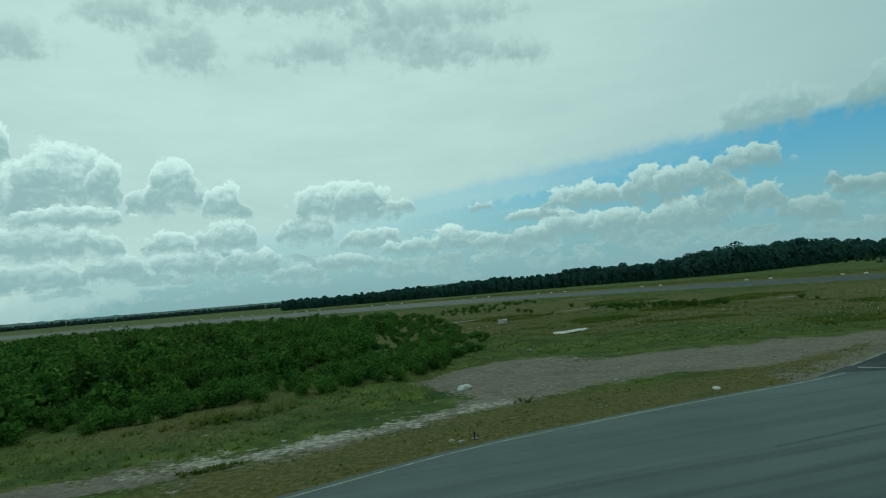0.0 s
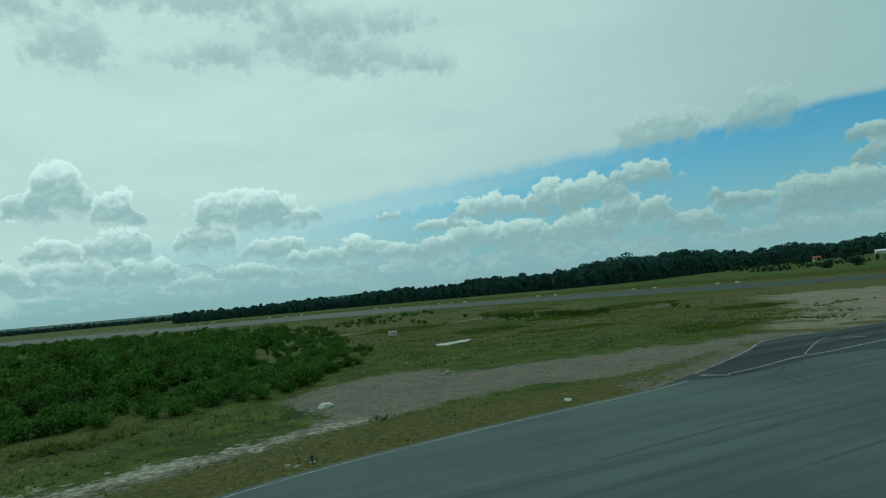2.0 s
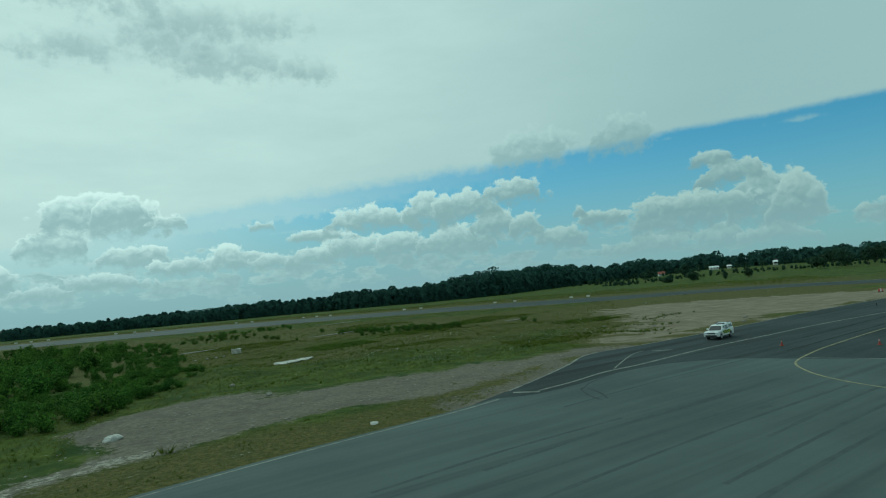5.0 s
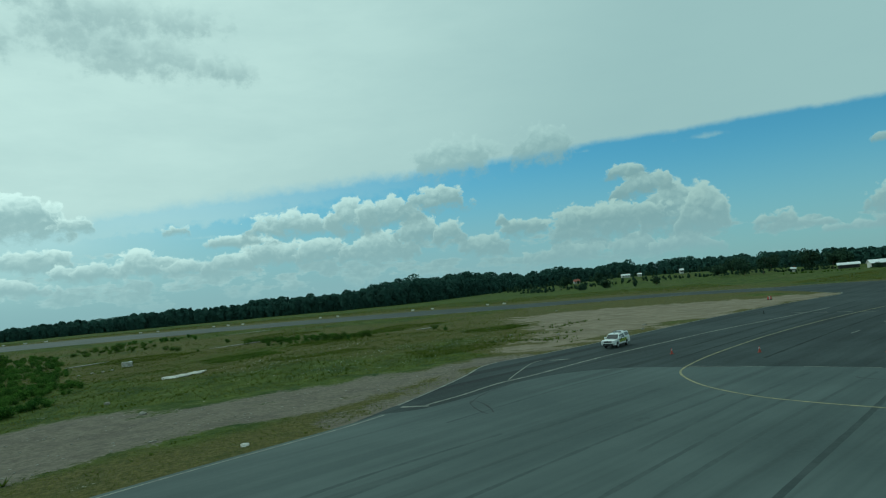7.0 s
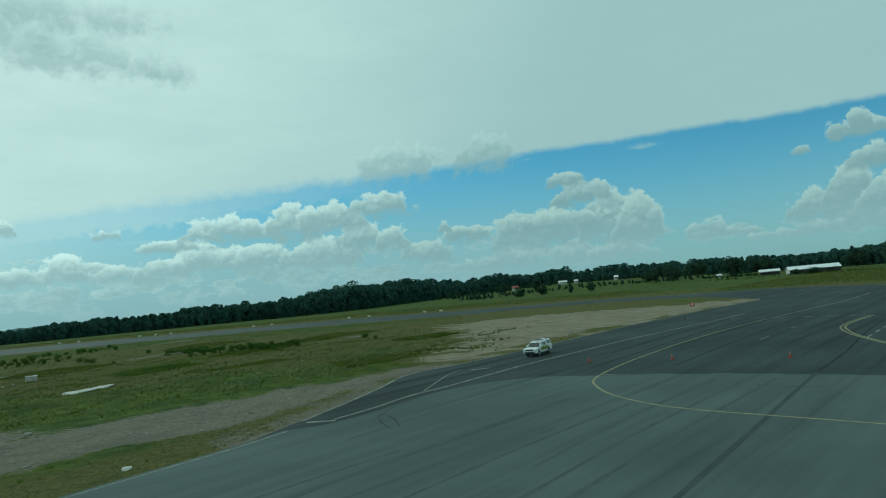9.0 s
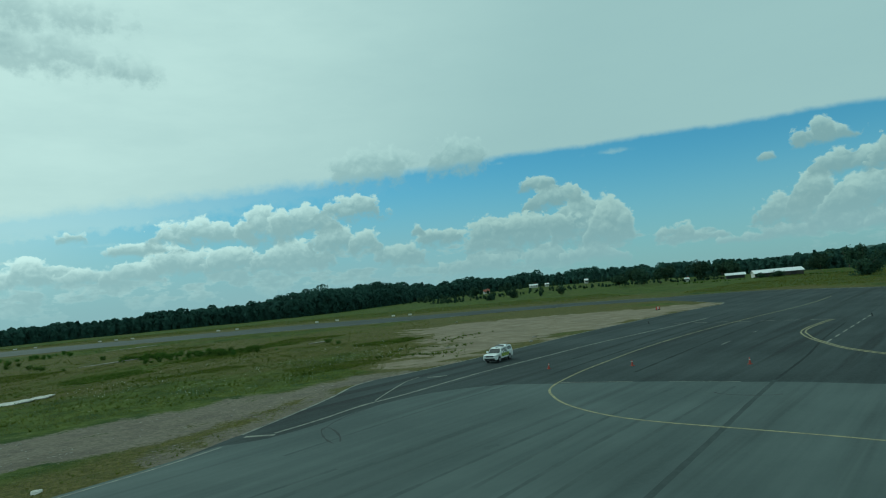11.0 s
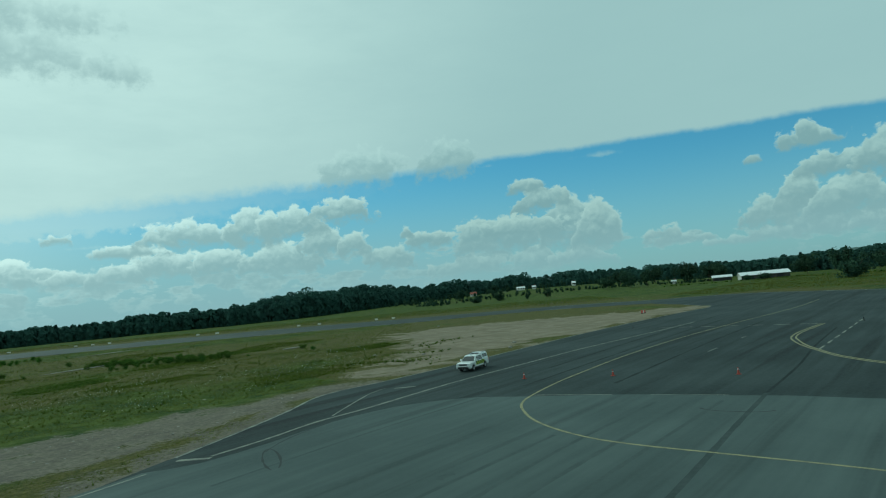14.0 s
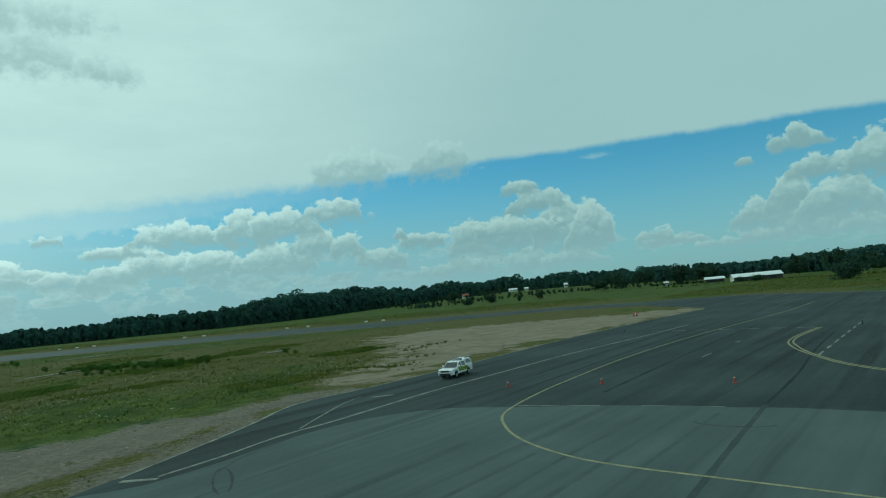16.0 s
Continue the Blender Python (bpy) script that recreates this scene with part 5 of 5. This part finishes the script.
def marker_board(at, turn, width, height, label, bands, group):
    root = thing("marker_board", label, "marker", group, pose(at[0] * 1.1, at[1] * 1.1, 0.0, 0, 0, turn))
    n = len(bands)
    for i, mat in enumerate(bands):
        x0 = -width / 2 + width * i / n
        part("panel", boxed(x0, x0 + width / n - 0.01, -0.05, 0.05, 0.22, 0.22 + height, bevel=0.01), mat, root)
    for x in (-width * 0.4, width * 0.4):
        part("foot", boxed(x - 0.05, x + 0.05, -0.25, 0.25, -0.05, 0.22), M_BLACK, root)


marker_board((122.9, 95.2), 20, 2.2, 0.6, "low red and white striped closing board on the sand", [M_RED, M_BOARD, M_RED], "closing boards")
line = curve(RUN_UP, 3.0)
for start in (60, 64, 67, 90, 93, 96, 99, 114, 117, 120, 131, 134, 137, 152, 155, 166, 169, 172, 186, 189, 202, 205, 214, 217):
    if start < len(line):
        p = line[start]
        q = line[min(start + 1, len(line) - 1)] - p
        out = np.array([-q[1], q[0]]) / np.linalg.norm(q) * 10
        if out[1] < 0:
            out = -out
        marker_board(((p[0] + out[0]) / 1.1, (p[1] + out[1]) / 1.1), math.degrees(math.atan2(q[1], q[0])), 1.7, 0.55, "low white marker board beside the runway", [M_BOARD], "runway markers")


# ---- traffic cones ----
def cone(at):
    root = thing("traffic_cone", "orange traffic cone with a pale band on the asphalt", "traffic cone", "cones on the taxiway", pose(at[0] * 1.1, at[1] * 1.1, -0.005))
    part("base", boxed(-0.19, 0.19, -0.19, 0.19, 0, 0.05, bevel=0.02), M_ORANGE, root)
    part("body", tube(bmesh.new(), (0, 0, 0.04), (0, 0, 0.62), 0.14, 0.035, 20), M_ORANGE, root)
    part("band", tube(bmesh.new(), (0, 0, 0.45), (0, 0, 0.50), 0.071, 0.063, 20), M_BOARD, root, "pale reflective band")
    part("tip", tube(bmesh.new(), (0, 0, 0.615), (0, 0, 0.65), 0.038, 0.03, 12), M_ORANGE, root)
    return root


for at in ((54.5, 50.0), (58.7, 43.7), (62.8, 35.2)):
    cone(at).scale = (0.88, 0.88, 0.9)


# ---- the pick-up ----
def extruded(profile, half, bevel=0.05, taper=0.0, low=0.0, high=1.0):
    """A side outline (x, z) drawn across the car's width, narrower towards the top by taper."""
    bm = bmesh.new()

    def y_at(z):
        return half - taper * min(1, max(0, (z - low) / (high - low)))

    loft(bm, [[(x, s * y_at(z), z) for x, z in profile] for s in (-1, 1)])
    if bevel:
        rim = [e for e in bm.edges if abs(e.verts[0].co.y) > half * 0.5 and abs(e.verts[1].co.y) > half * 0.5 and e.verts[0].co.y * e.verts[1].co.y > 0]
        bmesh.ops.bevel(bm, geom=rim, offset=bevel, segments=3, affect="EDGES", profile=0.6)
    return bm


def arch(cx, r, z0, n=9):
    return [(cx + r * math.cos(a), z0 + r * math.sin(a)) for a in np.linspace(0, math.pi, n)]


def panel(corners, thick, side):
    """A flat pane given by (x, z) corners on the flank, from the door line out to the roof."""
    bm = bmesh.new()
    loft(bm, [[(x, side * (flank(z) + e), z) for x, z in corners] for e in (-0.02, thick)])
    return bm


def flank(z):
    return 0.955 - 0.20 * min(1, max(0, (z - 1.08) / 0.74))


def pickup(at, turn):
    root = thing("pickup", "white airport pick-up with a canopy and lime check stripes", "pickup truck", "", pose(*at, -0.006, 0, 0, turn))
    low = [(2.56, 0.42), (2.64, 0.55), (2.66, 0.82), (2.58, 1.02), (2.20, 1.10), (1.30, 1.16), (-2.52, 1.14), (-2.60, 1.05), (-2.60, 0.50), (-2.45, 0.42)]
    low += arch(-1.55, 0.44, 0.42)[::-1] + arch(1.55, 0.44, 0.42)[::-1]
    bm = extruded(low, 0.955, 0.07)
    body = part("body", bm, M_CAR, root)
    part("cab", extruded([(1.36, 1.12), (0.62, 1.72), (0.45, 1.80), (-0.90, 1.82), (-1.02, 1.12)], 0.955, 0.06, 0.20, 1.08, 1.82), M_CAR, root)
    part("canopy", extruded([(-1.03, 1.13), (-0.96, 1.86), (-1.10, 1.93), (-2.25, 1.93), (-2.42, 1.84), (-2.56, 1.13)], 0.955, 0.06, 0.18, 1.08, 1.93), M_CAR, root, "white rear canopy with side windows")
    # glass
    bm = bmesh.new()
    loft(bm, [[(1.30 + e, -0.84, 1.19), (1.30 + e, 0.84, 1.19), (0.66 + e, 0.69, 1.70), (0.66 + e, -0.69, 1.70)] for e in (-0.03, 0.035)])
    part("windscreen", bm, M_GLASS, root, "dark windscreen")
    bm = bmesh.new()
    loft(bm, [[(-2.545 + e, -0.72, 1.28), (-2.545 + e, 0.72, 1.28), (-2.45 + e, 0.66, 1.74), (-2.45 + e, -0.66, 1.74)] for e in (-0.03, 0.03)])
    part("rear_window", bm, M_GLASS, root)
    for side in (-1, 1):
        part("side_window", panel([(1.05, 1.20), (0.55, 1.66), (0.16, 1.70), (0.16, 1.20)], 0.012, side), M_GLASS, root)
        part("side_window", panel([(0.08, 1.20), (0.08, 1.70), (-0.78, 1.70), (-0.86, 1.20)], 0.012, side), M_GLASS, root)
        part("canopy_window", panel([(-1.12, 1.36), (-1.10, 1.76), (-2.20, 1.76), (-2.34, 1.36)], 0.055, side), M_GLASS, root)
        # two rows of offset check squares along the doors
        for i in range(8):
            mat = M_LIME if i % 2 == 0 else M_GREEN
            for row in (0, 1):
                x0 = 0.98 - 0.30 * i
                z0 = 0.66 + 0.22 * row
                use = mat if row == 0 else (M_GREEN if mat is M_LIME else M_LIME)
                bm = bmesh.new()
                loft(bm, [[(x0, side * e, z0), (x0 - 0.30, side * e, z0), (x0 - 0.30, side * e, z0 + 0.22), (x0, side * e, z0 + 0.22)] for e in (0.945, 0.960)])
                part("check_square", bm, use, root)
        for x in (0.28, -0.72):
            part("door_handle", boxed(x - 0.10, x + 0.10, side * 0.965 - 0.02, side * 0.965 + 0.02, 1.11, 1.15), M_BLACK, root)
        mirror = part("mirror", boxed(0.95, 1.10, side * 1.08 - 0.11, side * 1.08 + 0.11, 1.20, 1.42, bevel=0.04), M_CAR, root)
        part("mirror_arm", boxed(0.98, 1.06, side * 0.95 - 0.06, side * 0.95 + 0.06, 1.20, 1.26), M_BLACK, mirror)
        part("headlight", boxed(2.46, 2.655, side * 0.72 - 0.19, side * 0.72 + 0.19, 0.84, 1.02, bevel=0.04), M_LAMP, root, "clear headlight")
        part("fog_light", boxed(2.60, 2.672, side * 0.70 - 0.09, side * 0.70 + 0.09, 0.52, 0.62, bevel=0.02), M_LAMP, root)
        part("tail_light", boxed(-2.615, -2.52, side * 0.86 - 0.09, side * 0.86 + 0.09, 0.78, 1.12, bevel=0.02), M_RED, root, "red tail light")
        part("sill", boxed(-1.05, 1.05, side * 0.93 - 0.05, side * 0.93 + 0.05, 0.36, 0.46, bevel=0.02), M_BLACK, root)
        for x in (1.55, -1.55):
            wheel = part("wheel", tube(bmesh.new(), (x, side * 0.70, 0.38), (x, side * 0.935, 0.38), 0.25, 0.25, 24), M_BLACK, root)
            bm = bmesh.new()
            tube(bm, (x, side * 0.70, 0.38), (x, side * 0.95, 0.38), 0.385, 0.385, 28)
            bmesh.ops.bevel(bm, geom=[e for e in bm.edges if len(e.link_faces) == 2 and max(len(g.verts) for g in e.link_faces) > 4], offset=0.045, segments=2, affect="EDGES")
            part("tyre", bm, M_TYRE, wheel)
            bm = bmesh.new()
            tube(bm, (x, side * 0.93, 0.38), (x, side * 0.957, 0.38), 0.23, 0.21, 20)
            for k_spoke in range(5):
                a = 2 * math.pi * k_spoke / 5
                tube(bm, (x, side * 0.96, 0.38), (x + 0.2 * math.cos(a), side * 0.962, 0.38 + 0.2 * math.sin(a)), 0.03, 0.025, 6)
            part("rim", bm, M_RIM, wheel)
    part("grille", boxed(2.56, 2.675, -0.55, 0.55, 0.80, 1.0, bevel=0.02), M_BLACK, root, "black grille with a bright bar")
    part("grille_bar", boxed(2.66, 2.685, -0.50, 0.50, 0.905, 0.93), M_RIM, root)
    part("air_intake", boxed(2.56, 2.672, -0.74, 0.74, 0.44, 0.66, bevel=0.02), M_BLACK, root)
    part("number_plate", boxed(2.655, 2.685, -0.26, 0.26, 0.68, 0.79), M_BOARD, root, "plain white number plate")
    part("bonnet_seam", boxed(1.45, 2.45, -0.004, 0.004, 1.10, 1.12), M_CAR, root)
    part("rear_bumper", boxed(-2.72, -2.58, -0.90, 0.90, 0.44, 0.62, bevel=0.03), M_BLACK, root)
    part("underbody", boxed(-2.3, 2.3, -0.72, 0.72, 0.28, 0.60), M_BLACK, root)
    beacon = part("beacon", tube(bmesh.new(), (0.30, 0.0, 1.84), (0.30, 0.0, 2.02), 0.11, 0.085, 16), M_LAMP, root, "round pale roof beacon")
    part("beacon_foot", tube(bmesh.new(), (0.30, 0.0, 1.79), (0.30, 0.0, 1.85), 0.13, 0.12, 16), M_BLACK, beacon)
    rack = part("light_bar", boxed(-0.70, -0.48, -0.62, 0.62, 1.86, 1.98, bevel=0.03), M_BLACK, root, "dark light bar on the cab roof")
    for side in (-1, 1):
        part("bar_foot", boxed(-0.64, -0.54, side * 0.45 - 0.04, side * 0.45 + 0.04, 1.80, 1.88), M_BLACK, rack)
        part("roof_rail", tube(bmesh.new(), (-1.15, side * 0.64, 1.97), (-2.22, side * 0.64, 1.97), 0.025, 0.025, 6), M_BLACK, root)
    return root


truck = pickup((62.2, 66.8), 208)
truck.scale = (0.90, 0.90, 0.90)
